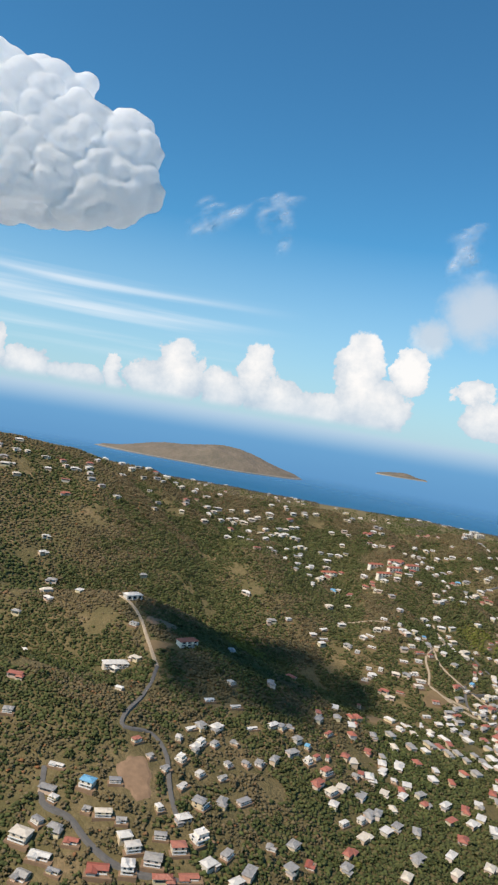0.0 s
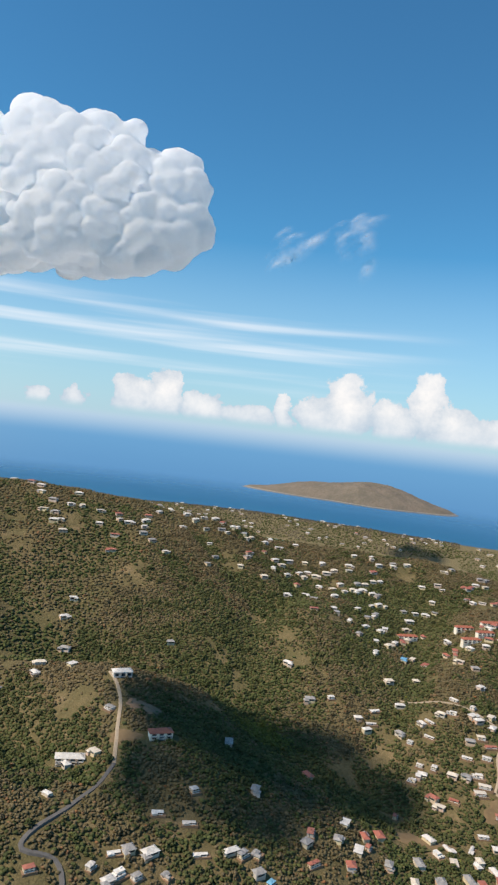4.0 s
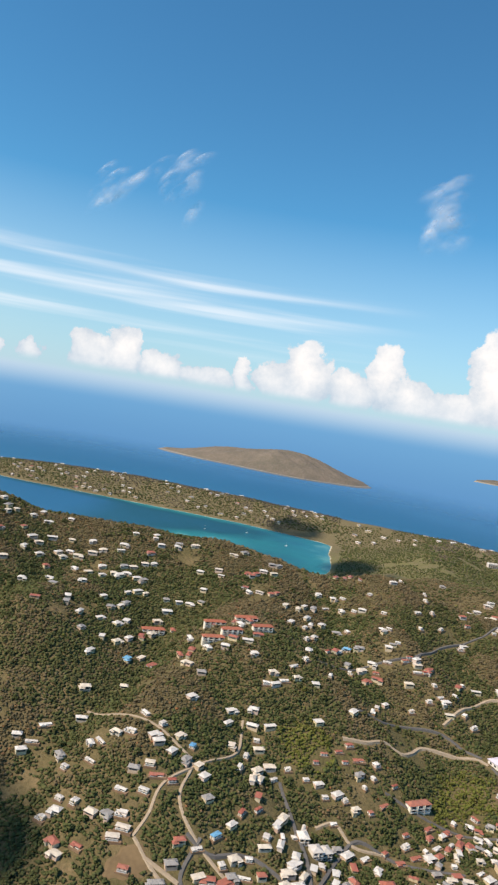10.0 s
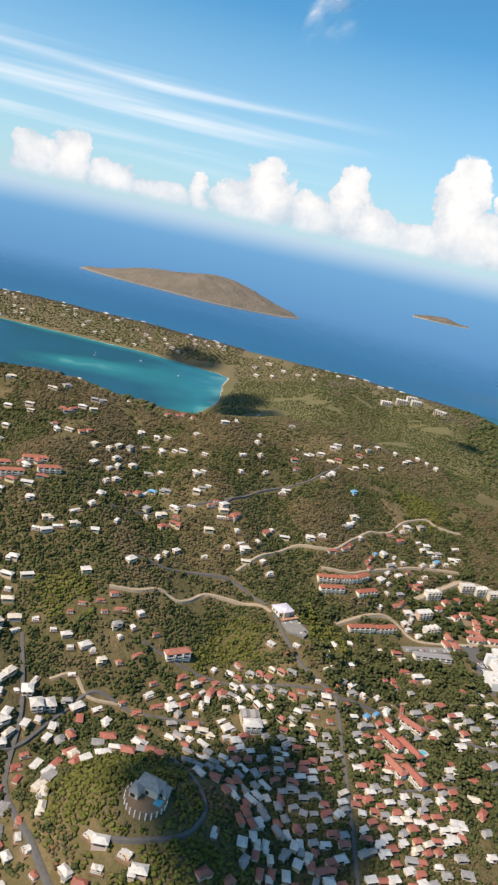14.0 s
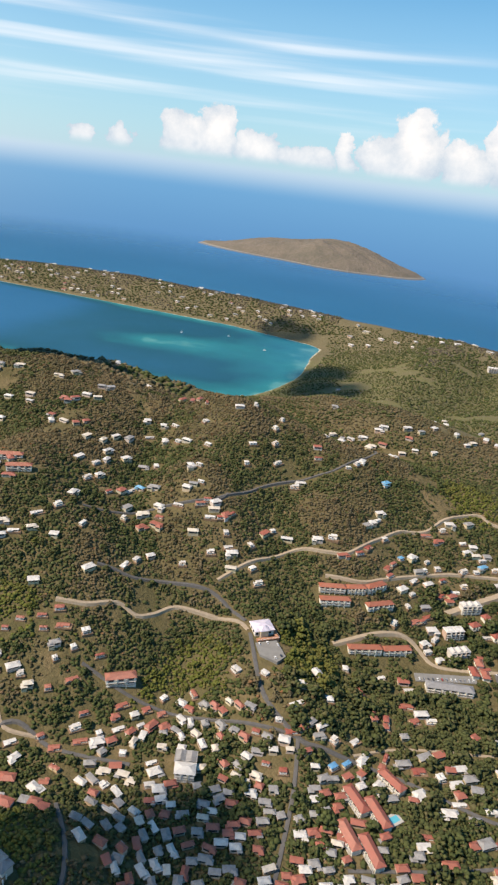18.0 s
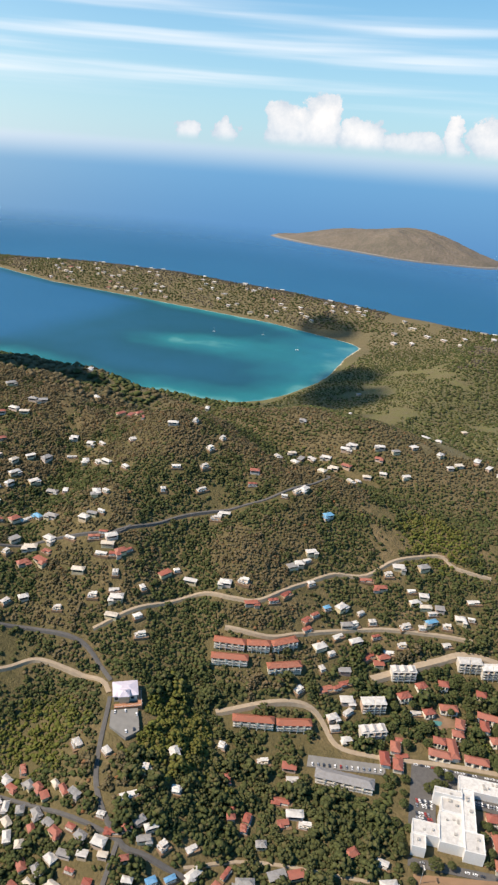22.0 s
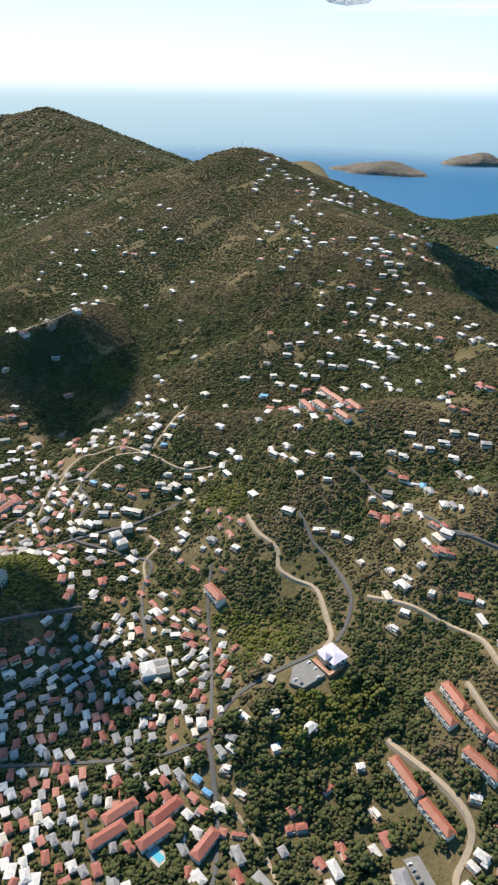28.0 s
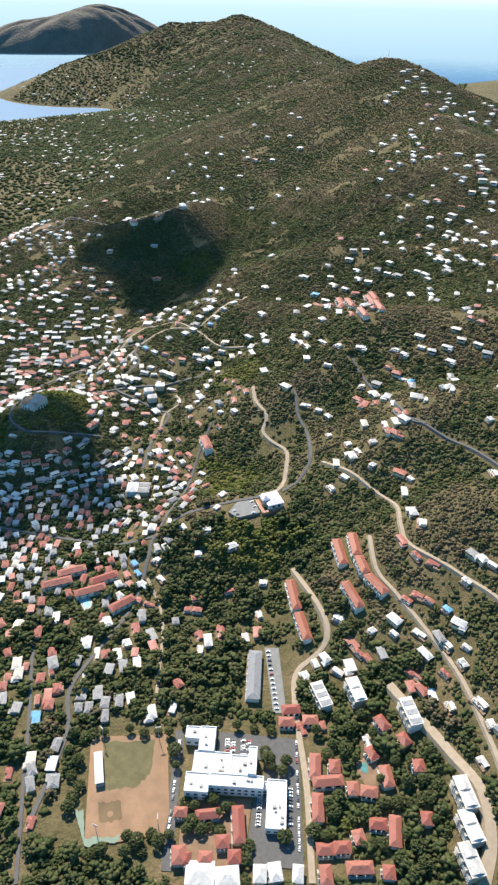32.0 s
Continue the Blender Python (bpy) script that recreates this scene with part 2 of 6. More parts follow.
GROUND = ground_material()
SEA = sea_material()
LEAF_DRY = leaf_material("dry_scrub_leaves", (0.116, 0.098, 0.050), (0.160, 0.134, 0.068), (0.200, 0.163, 0.086), (0.240, 0.178, 0.102), (0.34, 0.14, 0.055))
LEAF_GREEN = leaf_material("green_leaves", (0.056, 0.070, 0.025), (0.086, 0.108, 0.037), (0.132, 0.150, 0.050), (0.165, 0.142, 0.064), patchy=0.3)
LEAF_BRIGHT = leaf_material("bright_yellow_green_leaves", (0.105, 0.115, 0.024), (0.145, 0.160, 0.034), (0.195, 0.205, 0.048), (0.210, 0.180, 0.062), patchy=0.4)
LEAF_GREY = leaf_material("leafless_grey_scrub", (0.085, 0.074, 0.055), (0.135, 0.115, 0.088), (0.180, 0.152, 0.118), (0.160, 0.130, 0.090))


def stuff_mesh(name, verts, faces, mat, label, category, smooth=True):
    me = bpy.data.meshes.new(name)
    nv, nf = len(verts), len(faces)
    me.vertices.add(nv)
    me.vertices.foreach_set("co", np.asarray(verts, np.float32).ravel())
    k = faces.shape[1]
    me.loops.add(nf * k)
    me.loops.foreach_set("vertex_index", faces.astype(np.int32).ravel())
    me.polygons.add(nf)
    me.polygons.foreach_set("loop_start", np.arange(0, nf * k, k, dtype=np.int32))
    me.update(calc_edges=True)
    me.polygons.foreach_set("use_smooth", np.full(nf, smooth))
    me.materials.append(mat)
    return tagged(new(name, me), label, category, kind="stuff")

# ---- land form ----
def seg_ridge(X, Y, pts):
    """Highest of a chain of rounded ridge segments; each vertex is x, y, height, side slope."""
    best = np.full(X.shape, -1e3)
    for (ax, ay, az, ak), (bx, by, bz, bk) in zip(pts, pts[1:]):
        dx, dy = bx - ax, by - ay
        s = np.clip(((X - ax) * dx + (Y - ay) * dy) / (dx * dx + dy * dy), 0, 1)
        d = np.hypot(X - ax - s * dx, Y - ay - s * dy)
        k = ak + s * (bk - ak)
        best = np.maximum(best, az + s * (bz - az) - k * (np.sqrt(d * d + 22 * 22) - 22))
    return best


def smax(a, b, k=9.0):
    h = np.clip(0.5 + 0.5 * (a - b) / k, 0, 1)
    return b + (a - b) * h + k * h * (1 - h)


RIDGES = {
    "main": [(-3200, -600, 120, .3), (-1960, -80, 196, .36), (-1860, -60, 211, .37), (-1780, -20, 196, .37), (-1350, 260, 150, .36), (-1000, 470, 128, .36), (-780, 560, 150, .36), (-504, 629, 216, .38), (-330, 720, 174, .38),
             (-200, 772, 164, .38), (-120, 800, 148, .38), (-50, 830, 132, .40), (60, 862, 126, .42), (120, 874, 127, .42), (160, 876, 121, .45), (200, 880, 110, .5), (235, 884, 109, .5), (285, 886, 121, .52), (370, 894, 101, .52), (500, 930, 75, .46), (700, 1010, 72, .3)],
    "peak_two": [(-1860, -90, 190, .37), (-1776, -254, 184, .4), (-1650, -330, 140, .4), (-1521, -420, 104, .36)],
    "spur_west": [(-504, 629, 212, .38), (-440, 440, 84, .44), (-350, 330, 38, .44)],
    "spur_mid": [(-211, 690, 124, .42), (-150, 610, 90, .42), (-120, 550, 50, .42)],
    "spur_a": [(30, 850, 110, .42), (22, 680, 103, .42), (14, 610, 72, .45), (45, 570, 54, .45)],
    "spur_b": [(170, 880, 110, .42), (185, 735, 101, .46), (150, 664, 80, .5), (150, 596, 73, .45), (225, 556, 44, .45)],
    "spur_c": [(290, 870, 110, .5), (285, 808, 96, .52), (340, 765, 54, .55), (364, 703, 47, .5), (398, 668, 43, .5)],
    "spur_e": [(375, 880, 94, .50), (368, 830, 84, .55), (386, 796, 54, .6), (410, 760, 36, .6)],
    "spur_f": [(495, 925, 76, .6), (494, 885, 62, .6), (440, 816, 40, .6)],
    "hill_sw": [(-330, 480, 48, .5), (-160, 480, 82, .5), (-60, 470, 93, .5), (-14, 424, 82, .42), (14, 395, 68, .42)],
    "hill_s": [(-200, 380, 84, .4), (-50, 355, 79, .4), (-6, 305, 58, .4)],
    "knoll": [(320, 514, 54, .62), (332, 512, 54, .62)],
    "north_brow": [(-200, 940, 70, .55), (-60, 985, 78, .55), (30, 1000, 91, .6), (100, 1005, 93, .65), (150, 1003, 85, .75), (200, 995, 84, .75), (245, 988, 88, .75), (290, 985, 98, .5), (340, 1000, 104, .42), (390, 1000, 104, .42), (440, 1000, 99, .42), (500, 1010, 88, .42), (600, 1010, 70, .35)],
    "bay_east": [(420, 930, 78, .34), (360, 1120, 34, .28), (390, 1400, 36, .26), (430, 1680, 48, .3)],
    "bay_hill": [(400, 1120, 40, .24), (580, 1300, 40, .22), (640, 1560, 46, .24)],
    "peninsula": [(640, 1600, 46, .3), (430, 1690, 46, .34), (200, 1760, 40, .44), (0, 1800, 42, .5), (-330, 1815, 45, .52), (-560, 1808, 38, .5), (-760, 1825, 20, .4), (-1010, 1832, 4, .2)],
    "bay_shore": [(60, 1165, 14, .3), (110, 1168, 14, .3), (180, 1190, 13, .3), (230, 1245, 13, .3), (253, 1310, 13, .3), (264, 1395, 12, .3), (266, 1480, 10, .25)],
    "bay_corner": [(330, 1660, 14, .12), (330, 1560, 14, .12)],
    "west_point": [(-330, 900, 100, .42), (-480, 1080, 50, .46), (-620, 1240, 14, .46)],
    "far_point": [(-700, 800, 100, .36), (-960, 1090, 36, .4), (-1080, 1220, 30, .42)],
    "cape_south": [(-2600, -400, 120, .3), (-2550, -760, 30, .3), (-2350, -860, 6, .3)],
}


def height(X, Y):
    X, Y = np.asarray(X, float), np.asarray(Y, float)
    # town plain, which falls to the harbour in the south-west and to the north coast
    base = 25 + 0.012 * (Y - 650) - 0.006 * (X - 500) + 14 * np.exp(-((X - 60) ** 2 + (Y - 360) ** 2) / 240 ** 2)
    har = np.clip((-0.62 * (X + 900) - 0.78 * (Y + 150)) / 420, -1, 1.5)
    base = np.where(har > 0, base - 42 * har * har * (3 - np.minimum(har, 1) * 2), base)
    north = np.clip((Y - 880 - 0.02 * X) / 150, 0, 1)
    base = base - 70 * north * north * (3 - 2 * north)
    west = np.clip((-900 - X + 0.5 * (Y - 400)) / 600, 0, 1)
    base = base - 22 * west
    h = base
    for chain in RIDGES.values():
        h = smax(h, seg_ridge(X, Y, chain), 6.0)
    # gullies and small humps
    rough = np.clip((h - 30) / 40, 0, 1)
    w = np.sin(X / 31 + 1.7 * np.sin(Y / 57)) * np.sin(Y / 43 + 1.3 * np.sin(X / 61)) * 2.6 + np.sin(X / 13.1 + Y / 17.3 + 2 * np.sin(Y / 29)) * 0.8
    h = h + w * rough
    return h

# ---- ground sheet and sea ----
def lines(stops):
    """Grid lines: (from, to, step) runs joined end to end."""
    v = []
    for a, b, s in stops:
        v += list(np.arange(a, b, s))
    return np.array(v + [stops[-1][1]])


gx = lines([(-3600, -900, 30), (-900, -450, 12), (-450, 650, 5), (650, 1000, 15), (1000, 1900, 45)])
gy = lines([(-1800, 100, 38), (100, 250, 12), (250, 960, 5), (960, 1240, 10), (1240, 1600, 20), (1600, 1900, 10), (1900, 2300, 40)])
GX, GY = np.meshgrid(gx, gy)
GZ = np.maximum(height(GX, GY), -45)
ny, nx = GX.shape
idx = np.arange(nx * ny).reshape(ny, nx)
quads = np.stack([idx[:-1, :-1], idx[:-1, 1:], idx[1:, 1:], idx[1:, :-1]], -1).reshape(-1, 4)
qz = GZ.ravel()[quads].max(1)
quads = quads[(qz > -44.9) & ~((qz < -2) & (GX.ravel()[quads].max(1) < -1400))]      # no ground under the open water
ground = stuff_mesh("ground", np.stack([GX, GY, GZ], -1).reshape(-1, 3), quads, GROUND, "dry scrub-covered hilly island ground running down to sandy shores", "ground")
ground["kind"] = "structure"

sx = lines([(-6200, -1200, 400), (-1200, 700, 25), (700, 6800, 400)])
sy = lines([(-6000, 1000, 350), (1000, 1900, 25), (1900, 3700, 60), (3700, 6800, 300)])
SX, SY = np.meshgrid(sx, sy)
sidx = np.arange(SX.size).reshape(SX.shape)
squads = np.stack([sidx[:-1, :-1], sidx[:-1, 1:], sidx[1:, 1:], sidx[1:, :-1]], -1).reshape(-1, 4)
sea = stuff_mesh("sea", np.stack([SX, SY, SX * 0], -1).reshape(-1, 3), squads, SEA, "calm deep blue sea with turquoise sandy shallows in the bay", "sea")
sea["kind"] = "structure"
shoal = 16 * np.exp(-((SX + 60 - 0.5 * (SY - 1470)) / 110) ** 2 - ((SY - 1470) / 75) ** 2)
dep = sea.data.attributes.new("depth", "FLOAT", "POINT")
dep.data.foreach_set("value", np.clip(np.where((SY > 1870) | (SX < -1150) | (SY < 0), 60, np.maximum(-height(SX, SY) * (0.40 + 1.2 * np.clip((-250 - SX) / 200, 0, 1)), 0) - 0.72 * shoal) - 64 * np.exp(-((SX - 315) / 85) ** 2 - ((SY - 2975) / 60) ** 2), 0, 60).astype(np.float32).ravel())


def island(name, cx, cy, rx, ry, top, turn, label, lobes=3, seed=1):
    """A low dry island with a rocky shore."""
    n, rings = 96, 26
    a = np.linspace(0, 2 * np.pi, n, endpoint=False)
    rng = np.random.default_rng(seed)
    out = 1 + sum(0.13 / k * np.sin(k * a + rng.uniform(0, 6.3)) for k in range(2, 9))
    r = np.linspace(0, 1, rings)[1:]
    R, A = np.meshgrid(r, a, indexing="ij")
    O = np.tile(out, (rings - 1, 1))
    u, v = R * O * np.cos(A) * rx, R * O * np.sin(A) * ry
    ct, st = math.cos(radians(turn)), math.sin(radians(turn))
    x, y = cx + u * ct - v * st, cy + u * st + v * ct
    hump = sum(np.exp(-((u - rx * ox) / (rx * 0.38)) ** 2) * h for ox, h in ((0.2, 0.72), (-0.42, 0.45), (0.66, 0.34))[:lobes])
    z = top * np.clip(hump, 0, 1.1) * (1 - R ** 3.0) * (1 + 0.10 * np.sin(A * 11 + 5 * R) * R + 0.06 * np.sin(A * 23 - 7 * R) * R) + (1 - R) * top * 0.10 + np.where(R > 0.95, 0, 5.0) + rng.normal(0, 0.9, R.shape)
    z[-1] = -4
    verts = np.concatenate([[[cx, cy, float(z[0].mean())]], np.stack([x, y, z], -1).reshape(-1, 3)])
    faces = []
    for i in range(rings - 2):
        for j in range(n):
            k = (j + 1) % n
            faces.append((1 + i * n + j, 1 + (i + 1) * n + j, 1 + (i + 1) * n + k, 1 + i * n + k))
    for j in range(n):
        faces.append((0, 1 + j, 1 + (j + 1) % n, 0))
    me = bpy.data.meshes.new(name)
    me.from_pydata([tuple(p) for p in verts], [], [f if f[3] != f[0] else f[:3] for f in faces])
    me.polygons.foreach_set("use_smooth", np.full(len(me.polygons), True))
    me.materials.append(ISLE)
    return tagged(new(name, me), label, "island", kind="structure")


def isle_material():
    m, N, b = material("dry_island_slopes")
    p = place(N)
    sep = N.add("ShaderNodeSeparateXYZ")
    N.link(p, sep.inputs[0])
    n = N.noise(p, 0.02, 5, 0.65)
    c = N.ramp(n, [(0.3, (0.115, 0.098, 0.078)), (0.55, (0.165, 0.132, 0.104)), (0.75, (0.205, 0.158, 0.125))])
    c = N.mix(N.span(N.noise(p, 0.15, 3), 0.35, 0.7, 0, 0.5), c, (0.07, 0.075, 0.04))
    c = N.mix(N.span(N.math("MULTIPLY_ADD", n, 5.0, sep.outputs[2]), 3.6, 5.0, 1, 0), c, (0.26, 0.23, 0.19))
    N.link(c, b.inputs["Base Color"])
    b.inputs["Roughness"].default_value = 0.95
    bump(N, b, N.math("ADD", n, N.noise(p, 0.1, 4)), 6.0, 0.7)
    return m


ISLE = isle_material()
island("island_1", -200, 3100, 470, 190, 88, -14, "long dry brown uninhabited island with a rocky shoreline", seed=4)
island("island_5", -2790, -1220, 640, 190, 205, 119.5, "long hazy mountainous headland beyond the harbour", seed=12)
island("island_2", 1010, 4550, 170, 60, 26, 0, "small low hazy island far out at sea", 2, seed=6)
island("island_3", -2140, 1090, 190, 95, 40, 60, "hilly dry islet with a pale rocky shore", 3, seed=8)
island("island_4", -2480, 1540, 150, 90, 44, 80, "rounded dry islet lying off the headland", 3, seed=9)

# ---- building materials ----
def plain_wall(name, stops, rough=0.85):
    """Painted masonry; the tint differs from house to house."""
    m, N, b = material(name)
    rnd = N.add("ShaderNodeObjectInfo").outputs["Random"]
    isl = N.add("ShaderNodeNewGeometry").outputs["Random Per Island"]
    p = place(N)
    c = N.ramp(N.math("FRACT", N.math("ADD", rnd, N.math("MULTIPLY", isl, 0.35))), stops)
    c = N.mix(N.span(N.noise(p, 0.9, 5, 0.7), 0.45, 0.75, 0, 0.4), c, (0.42, 0.36, 0.28))
    N.link(c, b.inputs["Base Color"])
    b.inputs["Roughness"].default_value = rough
    bump(N, b, N.noise(p, 2.5, 4), 0.05, 0.5)
    return m


def roof_paint(name, a, c2, stain, ribs=6.0, metal=0.0):
    """Ribbed sheet or tile roof, faded and stained in streaks."""
    m, N, b = material(name)
    p = N.add("ShaderNodeTexCoord").outputs["Object"]
    rnd = N.add("ShaderNodeObjectInfo").outputs["Random"]
    q = N.vmath("ADD", p, None)
    N.put(q.node.inputs[1], N.math("MULTIPLY", rnd, 60.0))
    c = N.mix(rnd, a, c2)
    c = N.mix(N.span(N.noise(q, 0.55, 5, 0.65), 0.42, 0.72, 0, 0.65), c, stain)
    c = N.mix(N.span(N.noise(q, 3.2, 3, 0.7), 0.4, 0.7, 0, 0.3), c, stain)
    N.link(c, b.inputs["Base Color"])
    b.inputs["Roughness"].default_value, b.inputs["Metallic"].default_value = 0.55, metal
    w = N.add("ShaderNodeTexWave", wave_type="BANDS", bands_direction="X")
    N.link(p, w.inputs["Vector"])
    w.inputs["Scale"].default_value = ribs
    bump(N, b, w.outputs[1], 0.05, 0.5)
    return m


def simple(name, col, rough=0.8, var=0.35, scale=1.5, metal=0.0):
    m, N, b = material(name)
    p = place(N)
    dark = tuple(v * (1 - var) for v in col)
    c = N.mix(N.span(N.noise(p, scale, 5, 0.65), 0.3, 0.7), col, dark)
    c = N.mix(N.span(N.noise(p, scale * 0.13, 3), 0.35, 0.7, 0, 0.5), c, tuple(v * (1 - var * 0.7) for v in col))
    N.link(c, b.inputs["Base Color"])
    b.inputs["Roughness"].default_value, b.inputs["Metallic"].default_value = rough, metal
    return m


WALL = plain_wall("painted_house_wall", [(0.0, (0.66, 0.62, 0.54)), (0.3, (0.56, 0.48, 0.37)), (0.5, (0.68, 0.65, 0.60)), (0.65, (0.52, 0.36, 0.27)), (0.8, (0.60, 0.50, 0.30)), (0.9, (0.46, 0.42, 0.36)), (1.0, (0.68, 0.66, 0.62))])
WALL_CREAM = plain_wall("cream_wall", [(0.0, (0.76, 0.70, 0.56)), (1.0, (0.80, 0.76, 0.66))])
ROOFS = {
    "w": roof_paint("white_roof", (0.76, 0.74, 0.69), (0.52, 0.49, 0.45), (0.38, 0.34, 0.30)),
    "g": roof_paint("grey_sheet_roof", (0.24, 0.24, 0.25), (0.36, 0.34, 0.31), (0.17, 0.15, 0.13)),
    "r": roof_paint("red_roof", (0.30, 0.068, 0.044), (0.40, 0.150, 0.098), (0.22, 0.095, 0.064), 9.0),
    "b": roof_paint("blue_roof", (0.10, 0.30, 0.52), (0.16, 0.42, 0.58), (0.12, 0.22, 0.34)),
    "y": roof_paint("pale_cream_roof", (0.66, 0.58, 0.45), (0.60, 0.54, 0.46), (0.40, 0.34, 0.27)),
    "l": roof_paint("lavender_roof", (0.60, 0.55, 0.62), (0.60, 0.55, 0.62), (0.50, 0.46, 0.52)),
    "o": roof_paint("terracotta_roof", (0.37, 0.115, 0.062), (0.33, 0.105, 0.058), (0.24, 0.10, 0.062), 9.0),
}
GLASS = simple("dark_window_glass", (0.045, 0.055, 0.065), 0.12, 0.3)
CONCRETE = simple("weathered_concrete", (0.48, 0.45, 0.40), 0.9, 0.35)
RAIL = simple("white_painted_rail", (0.76, 0.75, 0.72), 0.6, 0.15)
DOOR = simple("dark_wooden_door", (0.13, 0.08, 0.05), 0.6)
ASPHALT = simple("asphalt", (0.125, 0.118, 0.11), 0.9, 0.35, 0.6)
LOT = simple("grey_worn_paving", (0.24, 0.23, 0.21), 0.9, 0.3, 0.3)
DIRT_ROAD = simple("pale_concrete_road", (0.40, 0.315, 0.22), 0.95, 0.3, 0.5)
DIRT = simple("red_brown_bare_earth", (0.27, 0.17, 0.10), 0.95, 0.4, 0.25)
TURF = simple("worn_dry_turf", (0.20, 0.135, 0.066), 0.95, 0.45, 0.12)
SAND = simple("field_earth", (0.34, 0.205, 0.115), 0.95, 0.4, 0.12)
OUTFIELD = simple("thin_green_turf", (0.165, 0.140, 0.062), 0.95, 0.5, 0.2)
STRIP = simple("pale_green_paint", (0.24, 0.30, 0.22), 0.9, 0.3, 0.3)
TEAL = simple("teal_play_surface", (0.08, 0.24, 0.22), 0.8, 0.35, 0.5)
POOL = simple("pool_water", (0.10, 0.42, 0.52), 0.08, 0.15)
BARK = simple("grey_brown_bark", (0.14, 0.11, 0.08), 0.95)
WOOD_DECK = simple("orange_wood_deck", (0.46, 0.22, 0.12), 0.8)
TYRE = simple("black_rubber", (0.03, 0.03, 0.03), 0.9)
CARS = [simple("white_car_paint", (0.75, 0.75, 0.74), 0.3, 0.05), simple("silver_car_paint", (0.42, 0.43, 0.44), 0.3, 0.05, 1.5, 0.5), simple("dark_car_paint", (0.05, 0.06, 0.08), 0.3, 0.05), simple("red_car_paint", (0.36, 0.05, 0.04), 0.3, 0.05)]


# ---- mesh helpers ----
def box(bm, x0, y0, z0, x1, y1, z1, bev=0.0):
    v = [bm.verts.new(p) for p in ((x0, y0, z0), (x1, y0, z0), (x1, y1, z0), (x0, y1, z0), (x0, y0, z1), (x1, y0, z1), (x1, y1, z1), (x0, y1, z1))]
    for f in ((0, 3, 2, 1), (4, 5, 6, 7), (0, 1, 5, 4), (1, 2, 6, 5), (2, 3, 7, 6), (3, 0, 4, 7)):
        bm.faces.new([v[i] for i in f])


def hip(bm, x0, y0, x1, y1, z, rise, over=0.55, gable=False, thick=0.18):
    """A hipped or gabled roof with eaves, over the rectangle."""
    x0, y0, x1, y1 = x0 - over, y0 - over, x1 + over, y1 + over
    turn = (y1 - y0) > (x1 - x0)
    if turn:
        m, run = (x0 + x1) / 2, 0.0 if gable else (x1 - x0) / 2 * 0.95
        r = [(m, y0 + run), (m, y1 - run)]
    else:
        m, run = (y0 + y1) / 2, 0.0 if gable else (y1 - y0) / 2 * 0.95
        r = [(x0 + run, m), (x1 - run, m)]
    e = [bm.verts.new(p) for p in ((x0, y0, z), (x1, y0, z), (x1, y1, z), (x0, y1, z))]
    f = [bm.verts.new(p) for p in ((x0, y0, z - thick), (x1, y0, z - thick), (x1, y1, z - thick), (x0, y1, z - thick))]
    a, b = bm.verts.new((*r[0], z + rise)), bm.verts.new((*r[1], z + rise))
    if turn:
        faces = ((e[0], e[1], a), (e[1], e[2], b, a), (e[2], e[3], b), (e[3], e[0], a, b))
    else:
        faces = ((e[0], e[1], b, a), (e[1], e[2], b), (e[2], e[3], a, b), (e[3], e[0], a))
    for q in faces:
        bm.faces.new(q)
    for i in range(4):
        bm.faces.new((f[i], f[(i + 1) % 4], e[(i + 1) % 4], e[i]))
    bm.faces.new((f[3], f[2], f[1], f[0]))


MESHES = {}


def part(name, bm, mat, parent, label=""):
    if isinstance(bm, bpy.types.Mesh):
        me = bm
    else:
        me = bpy.data.meshes.new(name)
        bm.to_mesh(me)
        bm.free()
        me.materials.append(mat)
    ob = new(name, me)
    ob.parent = parent
    if label:
        ob["label"] = label
    return ob


def boxes(*dims):
    bm = bmesh.new()
    for d in dims:
        box(bm, *d)
    return bm


def pane_mesh(w, h, side):
    """A window: glass behind a raised frame, facing -y (side 0) or x (side 1)."""
    key = (round(w, 2), round(h, 2), side)
    if key not in MESHES:
        bm = bmesh.new()
        t = 0.06
        if side == 0:
            box(bm, -w / 2, -t, 0, w / 2, 0.0, h)
        else:
            box(bm, -t, -w / 2, 0, t, w / 2, h)
        me = bpy.data.meshes.new("window")
        bm.to_mesh(me)
        bm.free()
        me.materials.append(GLASS)
        MESHES[key] = me
    return MESHES[key]


def add_window(parent, x, y, z, w, h, side):
    o = part("window", pane_mesh(w, h, side), None, parent)
    o.location = (x, y, z)
    return o


